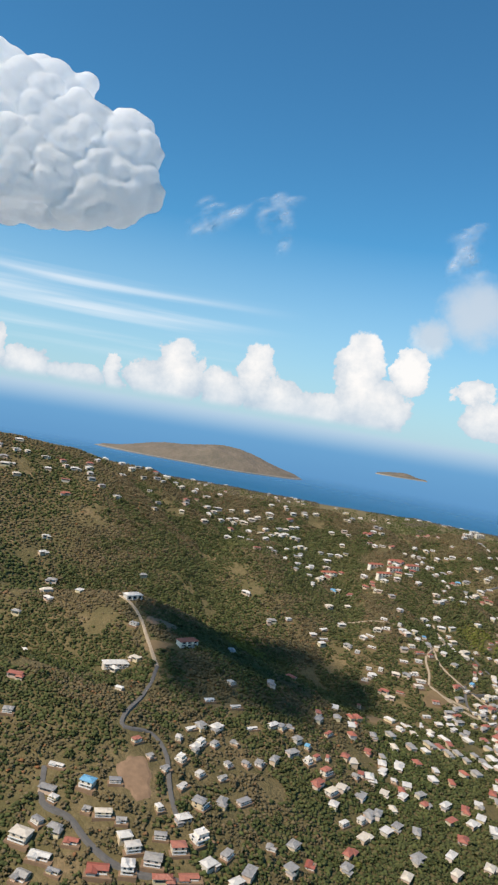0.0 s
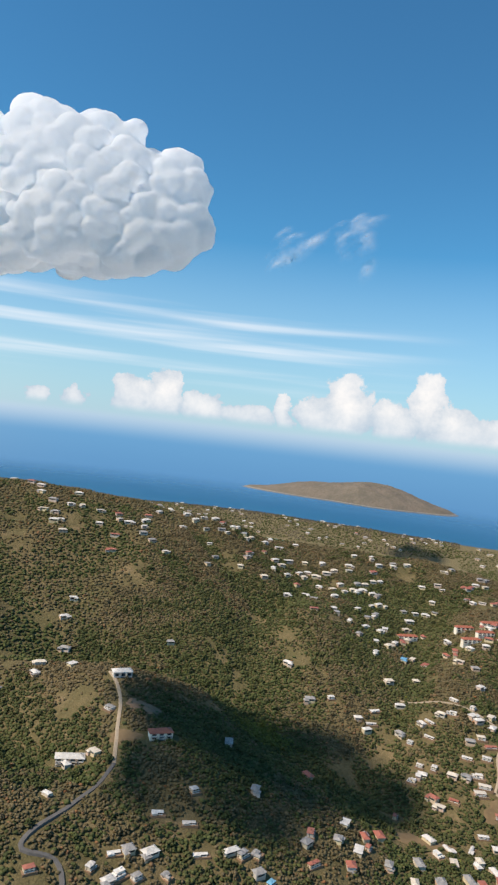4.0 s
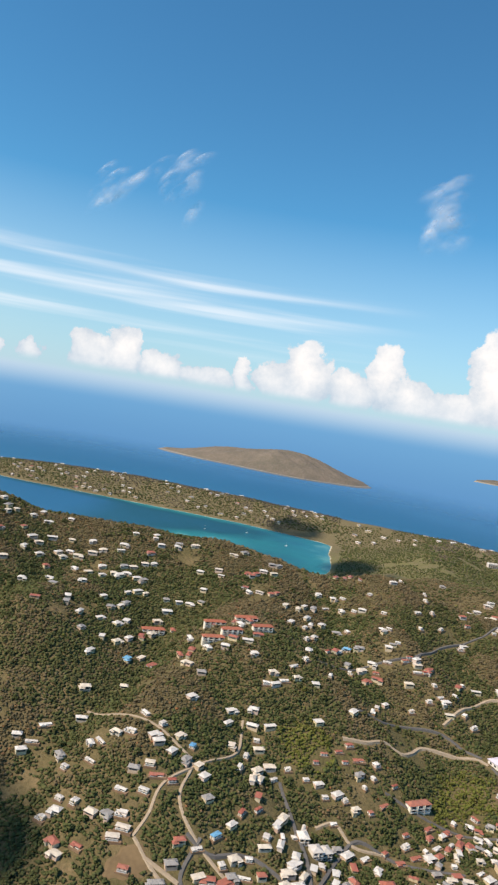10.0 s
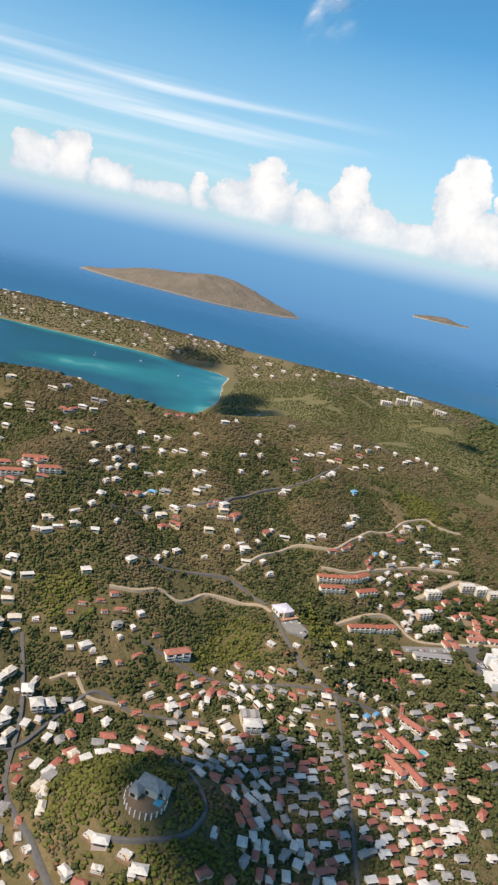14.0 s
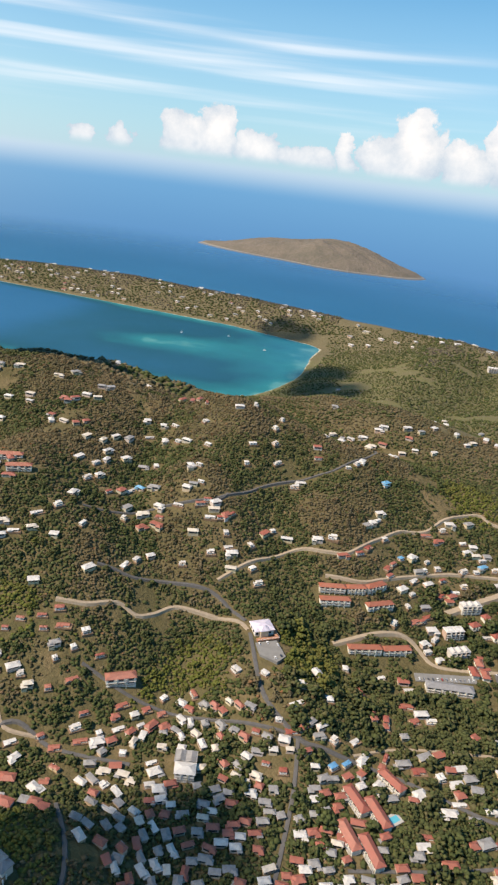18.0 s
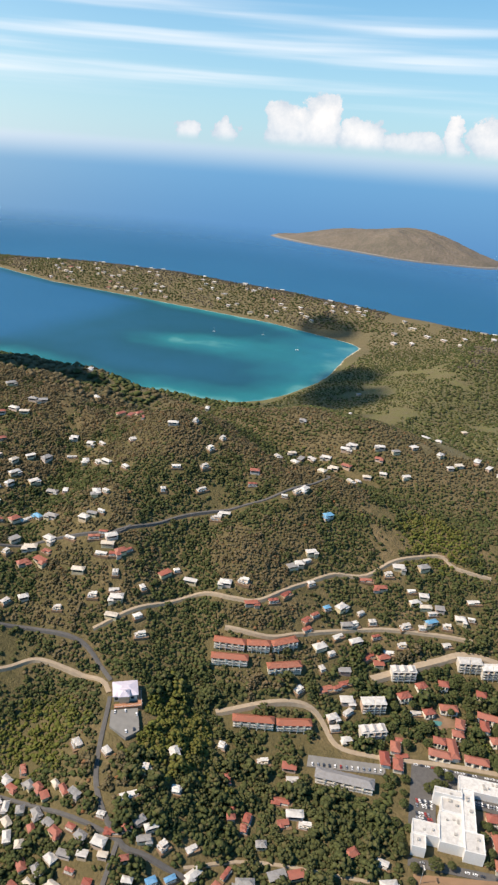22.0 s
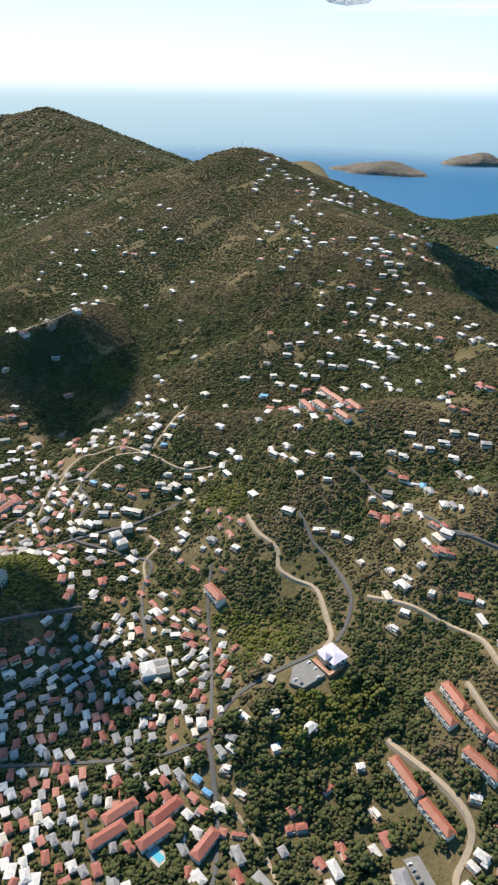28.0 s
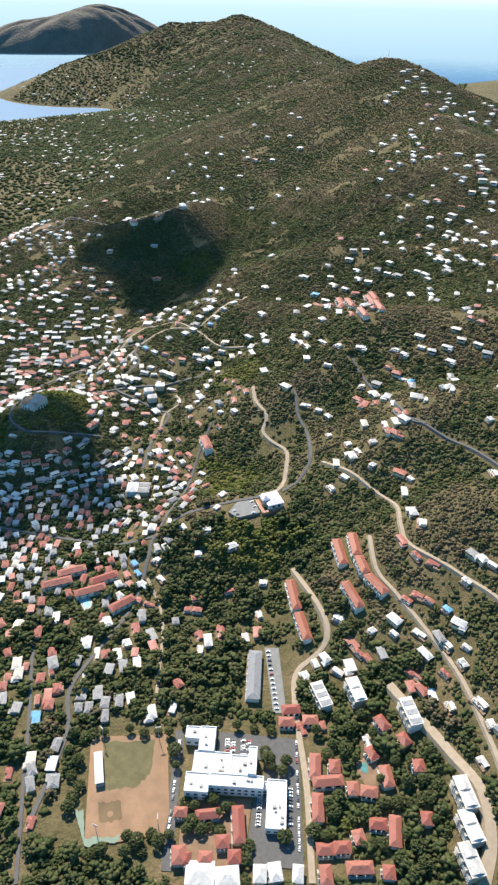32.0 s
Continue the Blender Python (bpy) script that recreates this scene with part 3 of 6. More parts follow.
def house(shape, roof, label, w=8.4, d=6.8, storeys=2):
    """A hillside house; its front (-y) looks downhill. Base at the ground, footing runs into the slope."""
    top = new("house")
    s = 1.95
    H = s * storeys
    roofm = ROOFS[roof]
    rise = 1.25
    if shape == "hip":
        part("wall", boxes((-w / 2, -d / 2, -3.5, w / 2, d / 2, H)), WALL, top)
        bm = bmesh.new()
        hip(bm, -w / 2, -d / 2, w / 2, d / 2, H + 0.18, rise)
        part("roof", bm, roofm, top)
    elif shape == "ell":
        part("wall", boxes((-w / 2, -d / 2 + 1.5, -3.5, w / 2, d / 2, H), (-w / 2 + 0.02, -d / 2 - 1.5, -3.5, -w / 2 + w * 0.45, -d / 2 + 1.5, H)), WALL, top)
        bm = bmesh.new()
        hip(bm, -w / 2, -d / 2 + 1.5, w / 2, d / 2, H + 0.18, rise, gable=True)
        hip(bm, -w / 2 + 0.02, -d / 2 - 1.5, -w / 2 + w * 0.45, -d / 2 + 4, H + 0.16, rise * 0.8, gable=True)
        part("roof", bm, roofm, top)
    elif shape == "flat":
        part("wall", boxes((-w / 2, -d / 2, -3.5, w / 2, d / 2, s), (-w / 2 + w * 0.3, -d / 2 + 1.6, s, w / 2, d / 2, H)), WALL, top)
        part("roof", boxes((-w / 2 + w * 0.3 - 0.3, -d / 2 + 1.2, H, w / 2 + 0.3, d / 2 + 0.3, H + 0.22), (-w / 2 - 0.3, -d / 2 - 0.3, s, -w / 2 + w * 0.3, d / 2 + 0.3, s + 0.2)), roofm, top)
        part("parapet", boxes((-w / 2 + w * 0.3 - 0.3, -d / 2 + 1.2, H + 0.22, w / 2 + 0.3, -d / 2 + 1.4, H + 0.6), (w / 2 + 0.1, -d / 2 + 1.4, H + 0.22, w / 2 + 0.3, d / 2 + 0.3, H + 0.6)), WALL, top)
        part("water_tank", boxes((w / 2 - 1.9, d / 2 - 2.0, H + 0.22, w / 2 - 0.5, d / 2 - 0.6, H + 1.2)), RAIL, top)
    else:  # twin roofs
        part("wall", boxes((-w / 2, -d / 2, -3.5, 0.2, d / 2, H), (0.2, -d / 2 + 1.2, -3.5, w / 2, d / 2 + 0.8, H - 0.5)), WALL, top)
        bm = bmesh.new()
        hip(bm, -w / 2, -d / 2, 0.2, d / 2, H + 0.18, rise * 0.9)
        hip(bm, 0.3, -d / 2 + 1.2, w / 2, d / 2 + 0.8, H - 0.32, rise * 0.8)
        part("roof", bm, roofm, top)
    # gallery along the front on each floor
    f = -d / 2 - (1.5 if shape == "ell" else 0)
    gx0, gx1 = (-w / 2 + w * 0.47, w / 2) if shape == "ell" else (-w / 2, w / 2 if shape != "flat" else w * 0.2)
    gy = -d / 2 + 1.5 if shape == "ell" else f
    for k in range(storeys):
        z = k * s
        g = part("gallery", boxes((gx0, gy - 1.3, z - 0.18, gx1, gy + 0.0, z)), CONCRETE, top)
        part("railing", boxes((gx0, gy - 1.3, z, gx1, gy - 1.18, z + 0.6)), RAIL, g)
        if k:
            part("post", boxes((gx0 + 0.1, gy - 1.16, z - s, gx0 + 0.3, gy - 0.96, z - 0.18)), RAIL, g)
    for k in range(storeys):
        z = k * s + 0.65
        for i in range(2):
            add_window(top, gx0 + (gx1 - gx0) * (i + 0.55) / 2.1, gy - 0.0, z - 0.35, 1.5, 1.4, 0)
        add_window(top, -w / 2, 0.6, z - 0.2, 1.3, 1.1, 1)
    part("door", boxes((w * 0.05 + 0.9, gy - 0.07, 0.0, w * 0.05 + 1.7, gy, 1.65)), DOOR, top)
    part("terrace", boxes((-w / 2 - 1.4, -d / 2 - 2.4, -4.0, w / 2 + 2.2, d / 2 + 1.2, -0.2)), DIRT, top, "bare earth house terrace")
    tagged(top, label, "house", "hillside houses")
    return top


NAMES = {"w": "white-roofed", "g": "grey sheet-roofed", "r": "red-roofed", "b": "blue-roofed", "y": "pale yellow-roofed"}
SHAPES = {"hip": "hipped", "ell": "gabled L-shaped", "flat": "flat stepped", "twin": "twin-roofed"}
TEMPLATES = {}
for rk in "wgrby":
    for sk in (("hip", "flat", "twin", "ell") if rk == "w" else ("hip", "ell", "twin") if rk in "gr" else ("hip",)):
        TEMPLATES[rk, sk] = house(sk, rk, f"{NAMES[rk]} {SHAPES[sk]} masonry house with front galleries on the hillside", storeys=2 if sk != "ell" else 1)
FRESH = set(TEMPLATES)
TAKEN = []      # (x, y, radius) where no tree may stand
rng = np.random.default_rng(7)


def downhill(x, y):
    e = 6.0
    gx_, gy_ = float(height(x + e, y) - height(x - e, y)), float(height(x, y + e) - height(x, y - e))
    if gx_ * gx_ + gy_ * gy_ < 0.16:
        return 25.0 if x > 250 else -35.0
    return math.degrees(math.atan2(-gx_, gy_)) + 0.0


def stand(x, y, turn, scale=1.0, lift=0.0):
    return pose(x, y, float(height(x, y)) + lift, 0, 0, turn) @ Matrix.Scale(scale, 4)


def homes(roof, spots):
    """Place houses with one kind of roof at x, y."""
    shapes = [k for k in TEMPLATES if k[0] == roof]
    for x, y in spots:
        key = shapes[int(rng.integers(len(shapes)))]
        turn = downhill(x, y) + float(rng.normal(0, 9))
        k = 0.77 if x > 230 and y < 650 else 0.9
        m = stand(x, y, turn, 1.0, 0.3) @ Matrix.Diagonal((k * float(rng.uniform(0.65, 1.1)), k * float(rng.uniform(0.55, 0.85)), k * float(rng.uniform(0.58, 0.8)), 1))
        TAKEN.append((x, y, 5.2))
        if key in FRESH:
            FRESH.discard(key)
            TEMPLATES[key].matrix_basis = m
        else:
            copy_thing(TEMPLATES[key], m)


homes("w", [(-54, 261), (-20, 262), (-20, 270), (6, 282), (-57, 285), (-13, 291), (-61, 301), (-5, 308), (2, 320), (-8, 324), (75, 331), (-11, 338), (85, 338), (0, 341), (-6, 349), (-47, 363), (58, 363), (26, 370), (1, 380), (16, 382), (12, 399), (-114, 416), (86, 565), (56, 574), (87, 579)])  # western hill
homes("g", [(-58, 253), (-47, 256), (-11, 267), (-60, 275), (-10, 278), (18, 279), (-27, 280), (-42, 282), (37, 293), (-34, 297), (4, 301), (-14, 313), (24, 315), (-22, 316), (13, 324), (-93, 326), (15, 334), (24, 340), (7, 344), (31, 345), (17, 352), (86, 372), (43, 380), (48, 385), (-54, 440)])  # western hill
homes("r", [(-31, 259), (4, 264), (-44, 268), (-2, 274), (55, 294), (-30, 322), (68, 361), (63, 369), (70, 374), (90, 377), (73, 400), (68, 418), (96, 438)])  # western hill
homes("b", [(-45, 293), (58, 374)])  # western hill
homes("y", [(-64, 268), (-35, 281), (70, 349)])  # western hill
homes("w", [(111, 385), (132, 464), (138, 473), (150, 478), (157, 492), (193, 495), (210, 505), (198, 510), (214, 514), (116, 523), (223, 530), (211, 530), (197, 531), (155, 533), (129, 533), (120, 534), (223, 540), (149, 546), (161, 548), (113, 553), (229, 558), (125, 559), (125, 572), (139, 581), (154, 596), (204, 597), (141, 601), (224, 607), (205, 612), (208, 629), (204, 672), (215, 681), (219, 699), (226, 712), (222, 754), (218, 772)])  # middle spur
homes("r", [(108, 492), (167, 508), (141, 512), (173, 559), (164, 559), (213, 564), (221, 573)])  # middle spur
homes("b", [(204, 542), (175, 591)])  # middle spur
homes("y", [(156, 520), (159, 526), (158, 564)])  # middle spur
homes("w", [(283, 474), (317, 482), (246, 486), (287, 487), (326, 488), (310, 492), (281, 492), (255, 493), (249, 500), (238, 506), (247, 525), (260, 560), (237, 564), (243, 571), (247, 584), (283, 585), (263, 597), (306, 606), (318, 609), (256, 610), (268, 614), (325, 616), (243, 616), (231, 618), (279, 629), (284, 639), (285, 650), (280, 702), (246, 709), (283, 712), (309, 725), (260, 737), (322, 740), (326, 756), (312, 761), (288, 762), (250, 765), (295, 783), (253, 799), (287, 798)])  # upper valley
homes("w", [(230, 833), (315, 822), (256, 830), (282, 826), (244, 850), (312, 842), (268, 854), (326, 856), (320, 874), (296, 893), (320, 892)])  # upper valley
homes("r", [(294, 478), (245, 478), (232, 495), (278, 499), (266, 500), (251, 514), (266, 524), (262, 531), (263, 538), (311, 572), (310, 582), (303, 592), (294, 594), (312, 601), (306, 614), (284, 615), (292, 625), (320, 628), (247, 630), (251, 638), (265, 639), (298, 643), (260, 645), (273, 646), (266, 653), (280, 750), (240, 752), (318, 764), (302, 767), (324, 772), (305, 772), (257, 882)])  # upper valley
homes("w", [(358, 511), (344, 572), (335, 584), (354, 593), (334, 604), (349, 605), (334, 623), (337, 644), (400, 647), (429, 651), (406, 659), (368, 670), (384, 672), (405, 673), (421, 674), (423, 714), (357, 737), (350, 744), (331, 748), (343, 759), (351, 783), (391, 794), (424, 820), (352, 828), (416, 831), (334, 839), (384, 863), (389, 872), (353, 920), (411, 922), (413, 934)])  # central slope
homes("r", [(410, 625), (401, 625), (332, 633), (340, 635), (391, 638), (408, 644), (351, 652), (411, 794), (415, 803), (360, 863)])  # central slope
homes("w", [(494, 646), (439, 658), (484, 658), (476, 696), (512, 696), (461, 716), (444, 718), (468, 755), (444, 761), (471, 767), (450, 779), (503, 787), (451, 790), (450, 802), (479, 812), (455, 815), (484, 820), (464, 823), (456, 824), (482, 832), (507, 835), (491, 837), (504, 846), (494, 849), (478, 855), (462, 856), (516, 858), (514, 870)])  # eastern slope
homes("r", [(521, 611), (513, 616), (481, 621), (512, 630), (528, 632), (564, 640), (455, 651), (456, 658), (473, 658), (580, 661), (453, 680), (452, 685), (467, 692), (435, 698), (461, 702), (504, 757), (500, 766), (456, 771), (461, 775), (464, 781), (434, 793), (431, 798), (469, 803), (434, 804), (469, 816), (451, 845)])  # eastern slope
homes("b", [(432, 638), (438, 643), (438, 813)])  # eastern slope


# ---- roads ----
def smooth_line(pts, step=3.0):
    P = [Vector((x, y, 0)) for x, y in pts]
    P = [2 * P[0] - P[1]] + P + [2 * P[-1] - P[-2]]
    out = []
    for a, b, c, d in zip(P, P[1:], P[2:], P[3:]):
        n = max(2, int((c - b).length / step))
        for i in range(n):
            t = i / n
            out.append(0.5 * ((2 * b) + (c - a) * t + (2 * a - 5 * b + 4 * c - d) * t * t + (3 * b - a - 3 * c + d) * t ** 3))
    return out + [P[-2]]


ROAD_N = [0]


def road(width, mat, label, *pts):
    """A road laid on the ground, with a crowned surface and shoulders that run into the slope."""
    ROAD_N[0] += 1
    width *= 0.62
    line = smooth_line(pts)
    rows = []
    for i, p in enumerate(line):
        d = (line[min(i + 1, len(line) - 1)] - line[max(i - 1, 0)]).normalized()
        side = Vector((-d.y, d.x, 0))
        z = max(float(height(*(p + side * s).xy)) for s in (-width / 2, 0, width / 2)) + 0.35
        rows.append([(*(p + side * s).xy, z + dz) for s, dz in ((-width / 2 - 0.8, -2.2), (-width / 2, 0), (0, 0.06), (width / 2, 0), (width / 2 + 0.8, -2.2))])
        TAKEN.append((p.x, p.y, width / 2 + 1.5))
    n = len(rows)
    verts = [v for r in rows for v in r]
    faces = [(i * 5 + j, i * 5 + j + 1, i * 5 + j + 6, i * 5 + j + 5) for i in range(n - 1) for j in range(4)]
    me = bpy.data.meshes.new("road")
    me.from_pydata(verts, [], [f[::-1] for f in faces])
    me.materials.append(mat)
    tagged(new(f"road_{ROAD_N[0]}", me), label, "road", kind="structure")


PALE, TAR = "pale concrete hillside road winding through scrub", "narrow dark asphalt road between houses"
road(3.6, DIRT_ROAD, PALE, (261, 657), (277, 664), (290, 676), (302, 677), (309, 685), (317, 698), (334, 703), (355, 705), (364, 700))
road(3.0, ASPHALT, TAR, (268, 690), (279, 695), (287, 698), (303, 709), (326, 717), (341, 716), (360, 707))
road(3.0, DIRT_ROAD, PALE, (333, 726), (352, 755), (370, 777), (390, 783), (404, 790), (418, 814), (433, 836), (450, 848), (463, 868), (485, 889), (498, 887), (520, 892))
road(3.2, DIRT_ROAD, PALE, (394, 767), (417, 775), (430, 787), (446, 803), (467, 821), (499, 838), (520, 846))
road(7.0, DIRT_ROAD, "wide pale access road past white apartment blocks", (475, 792), (494, 812), (505, 823), (518, 835), (537, 840), (556, 838))
road(4.2, DIRT_ROAD, "straight pale town road beside the car parks", (411, 728), (450, 757), (473, 747), (490, 750), (506, 756), (531, 766), (567, 777))
road(3.2, ASPHALT, TAR, (366, 698), (388, 659), (412, 643), (428, 645), (463, 649), (514, 643), (539, 654), (580, 660))
road(3.0, ASPHALT, TAR, (412, 643), (418, 615), (423, 563), (426, 520))
road(2.4, ASPHALT, TAR, (292, 635), (321, 635), (362, 640), (412, 643))
road(2.6, ASPHALT, TAR, (602, 668), (569, 650), (539, 634), (498, 611), (450, 590))
road(2.4, DIRT_ROAD, PALE, (510, 686), (463, 669), (440, 650))
road(2.8, DIRT_ROAD, "steep pale concrete road up the hill", (-71, 474), (-53, 451), (-43, 428), (-32, 402))
road(3.2, ASPHALT, TAR, (-32, 402), (-34, 365), (-39, 330), (-24, 332), (-15, 322), (-10, 303), (-4, 288))
road(3.4, ASPHALT, TAR, (-66, 300), (-61, 284), (-48, 278), (-36, 268), (-21, 262), (10, 262))
road(2.6, ASPHALT, TAR, (305, 769), (321, 794), (335, 817), (359, 843), (376, 859), (390, 883), (399, 907), (396, 910))
road(3.0, ASPHALT, TAR, (190, 536), (204, 532), (220, 542), (236, 539), (247, 536), (259, 543), (275, 592), (303, 592), (340, 600))
road(2.4, DIRT_ROAD, PALE, (165, 524), (168, 538), (169, 556), (184, 583), (199, 609), (196, 640))
road(2.4, DIRT_ROAD, PALE, (226, 521), (197, 534), (180, 552), (179, 578), (168, 586), (140, 596), (104, 601))
road(2.6, ASPHALT, TAR, (236, 725), (253, 738), (274, 756), (309, 775), (315, 786))
road(2.4, DIRT_ROAD, PALE, (166, 524), (179, 514), (196, 507), (225, 505))
road(2.6, ASPHALT, TAR, (312, 492), (330, 494), (346, 502), (352, 520), (342, 540), (325, 560))

road(3.0, ASPHALT, TAR, (197, 537), (194, 515), (208, 506), (223, 496), (247, 482), (267, 470), (286, 455))
road(3.2, ASPHALT, TAR, (228, 608), (243, 578), (253, 553), (261, 523), (275, 503), (285, 493), (305, 473), (330, 466))
road(2.6, DIRT_ROAD, PALE, (174, 517), (194, 513))
road(2.6, DIRT_ROAD, PALE, (253, 590), (264, 598), (276, 590), (295, 594))


def slab(name, corners, lift, mat, label, category, taken=0.0):
    """A level paved or levelled patch with a retaining edge that runs into the ground."""
    z = max(float(height(x, y)) for x, y in corners) + lift
    n = len(corners)
    bm = bmesh.new()
    a = [bm.verts.new((x, y, z)) for x, y in corners]
    b = [bm.verts.new((x, y, z - 6)) for x, y in corners]
    bm.faces.new(a)
    for i in range(n):
        bm.faces.new((a[i], b[i], b[(i + 1) % n], a[(i + 1) % n]))
    bmesh.ops.recalc_face_normals(bm, faces=bm.faces)
    me = bpy.data.meshes.new(name)
    bm.to_mesh(me)
    bm.free()
    me.materials.append(mat)
    tagged(new(name, me), label, category, kind="structure")
    xs, ys = [c[0] for c in corners], [c[1] for c in corners]
    for x in np.arange(min(xs), max(xs) + 1, 3.0):
        for y in np.arange(min(ys), max(ys) + 1, 3.0):
            TAKEN.append((float(x), float(y), 2.6))
    return z


def clearing(x, y, rx, ry, turn, mat, label):
    """A bare patch draped on the slope, with a ragged outline."""
    n, c, s = 26, math.cos(radians(turn)), math.sin(radians(turn))
    pts = [(x, y)]
    for k in (0.35, 0.7, 1.0):
        for i in range(n):
            a = 2 * math.pi * i / n
            w = k * (1 + 0.13 * math.sin(3 * a + x) + 0.09 * math.sin(7 * a + y))
            pts.append((x + rx * w * math.cos(a) * c - ry * w * math.sin(a) * s, y + rx * w * math.cos(a) * s + ry * w * math.sin(a) * c))
    verts = [(a, b, float(height(a, b)) + ((0.36 if mat is TEAL else 0.3) if i <= 2 * n else -0.3)) for i, (a, b) in enumerate(pts)]
    faces = [(0, 1 + i, 1 + (i + 1) % n) for i in range(n)] + [(1 + r * n + i, 1 + (r + 1) * n + i, 1 + (r + 1) * n + (i + 1) % n, 1 + r * n + (i + 1) % n) for r in range(2) for i in range(n)]
    me = bpy.data.meshes.new("bare_clearing")
    me.from_pydata(verts, [], faces)
    me.materials.append(mat)
    tagged(new("bare_clearing", me), label, "bare ground", kind="structure")
    for k in (0.0, 0.45, 0.8):
        for i in range(10):
            a = 0.628 * i
            TAKEN.append((x + rx * k * math.cos(a) * c - ry * k * math.sin(a) * s, y + rx * k * math.cos(a) * s + ry * k * math.sin(a) * c, 0.28 * ry))


clearing(-37, 450, 13, 7, 10, DIRT, "bare brown levelled ground beside the hill road")
clearing(-36, 422, 10, 6, 15, TURF, "bare straw-coloured ground below the hill road")
clearing(122, 474, 22, 7, 12, TURF, "dry bare grassy strip below the valley houses")
clearing(-26, 303, 9, 13, 20, DIRT, "stony bare earth between the terraces of houses")
clearing(516.4, 789.9, 9, 5.5, 20, DIRT, "bare brown play yard between school buildings")
clearing(515.1, 788.0, 3.4, 2.2, 20, TEAL, "teal play surface in the school yard")
clearing(168, 512, 13, 9, 40, TURF, "dry fenced field between house rows")


# ---- larger buildings ----
def long_block(name, ax, ay, bx, by, depth, H, roof, label, category, group, units=4, wall=None, flat=False):
    """A row building from a to b: units with bays, balconies and a long roof."""
    L = math.hypot(bx - ax, by - ay)
    cx, cy = (ax + bx) / 2, (ay + by) / 2
    turn = math.degrees(math.atan2(by - ay, bx - ax))
    top = new(name)
    wall = wall or WALL_CREAM
    w = L / 2
    part("wall", boxes((-w, -depth / 2, -5, w, depth / 2, H)), wall, top)
    bm = bmesh.new()
    if flat:
        box(bm, -w - 0.3, -depth / 2 - 0.3, H, w + 0.3, depth / 2 + 0.3, H + 0.3)
        k = max(2, int(L / 4.5))
        for i in range(k):
            x = -w + L * (i + 0.5) / k
            hip(bm, x - L / k * 0.42, -depth / 2 + 0.4, x + L / k * 0.42, depth / 2 - 0.4, H + 0.5, 0.9, over=0.0, gable=True)
    else:
        hip(bm, -w, -depth / 2, w, depth / 2, H + 0.2, 1.5, over=0.5)
    part("roof", bm, ROOFS[roof], top)
    st = max(1, round(H / 1.75))
    for i in range(units):
        x0, x1 = -w + L * i / units, -w + L * (i + 1) / units
        if i:
            part("party_wall", boxes((x0 - 0.15, -depth / 2 - 1.0, -5, x0 + 0.15, -depth / 2, H - 0.1)), wall, top)
        for k in range(st):
            z = k * H / st
            bal = part("balcony", boxes((x0 + 0.2, -depth / 2 - 0.95, z - 0.15, x1 - 0.2, -depth / 2, z)), CONCRETE, top)
            part("railing", boxes((x0 + 0.2, -depth / 2 - 0.95, z + 0.5, x1 - 0.2, -depth / 2 - 0.88, z + 0.62)), RAIL, bal)
            add_window(top, (x0 + x1) / 2, -depth / 2, z + 0.35, (x1 - x0) * 0.55, H / st * 0.62, 0)
            o = add_window(top, (x0 + x1) / 2, depth / 2 + 0.06, z + 0.6, (x1 - x0) * 0.35, H / st * 0.45, 0)
    m = stand(cx, cy, turn, 1.0, 0.2)
    top.matrix_basis = m
    for i in range(int(L / 3) + 1):
        f = i * 3 / L
        TAKEN.append((ax + (bx - ax) * f, ay + (by - ay) * f, depth / 2 + 2.5))
    return tagged(top, label, category, group)


CL = "long two-storey red-roofed condominium row with white bays on the slope"
for a in ((393, 757, 409, 763), (410, 764, 421, 770), (422, 771, 432, 782), (396, 749, 414, 757), (425, 760, 440, 771), (421, 729, 440, 738), (441, 739, 457, 748)):
    long_block("condo_row", *a, 4.4, 3.0, "o", CL, "condominium", "condominium rows", 5)
TL = "terracotta-roofed apartment row stepped on the hillside"
for a in ((96, 716, 112, 724), (144, 719, 159, 727), (166, 729, 182, 737), (149, 696, 164, 703), (161, 705, 175, 713), (182, 719, 196, 727)):
    long_block("apartment_row", *a, 4.4, 3.2, "o", TL, "apartment building", "terracotta apartment rows", 4)
AL = "white four-storey apartment block with a saw-toothed roof"
for a in ((484, 800, 496, 807), (516, 826, 528, 832), (529, 829, 540, 835), (541, 830, 552, 836), (476, 774, 487, 781), (481, 758, 492, 766)):
    long_block("apartment_block", *a, 5.6, 5.2, "w", AL, "apartment building", "white apartment blocks", 4, WALL, True)
RL = "low long red-roofed school building among green trees"
for rows in (((515.8, 765.9, 526.4, 768.4), (528.6, 768.1, 523.7, 779.8), (533.1, 771, 544.2, 773.9), (523.9, 784.2, 529.1, 785.9), (526.6, 788.6, 525.6, 795), (507.2, 788.2, 511.4, 791.9), (514.1, 796, 522.5, 799.7), (492.3, 789.4, 497.2, 794.4), (499.5, 800.4, 503.3, 804.4), (509.6, 809.3, 514.5, 810.9), (530.1, 815.4, 534.9, 816.6), (533.5, 803.6, 545.3, 805.5)),
             ((538.9, 794.3, 537.4, 800.9), (543.2, 789.7, 547.7, 792.3), (552.4, 782.7, 550.4, 788.3), (555.2, 776, 553.1, 782), (560.3, 780.2, 566.7, 782.6), (558.5, 788.7, 555.2, 798.1), (552.9, 803.9, 557.5, 805), (498.5, 746, 495.4, 753.5), (504.8, 746.4, 503, 752.7), (500.5, 756.7, 498.6, 763), (516.1, 774.7, 521.7, 776.1))):
    for a in rows:
        long_block("school_building", *a, 4.2, 2.4, "r", RL, "school building", "red-roofed school buildings", 3)
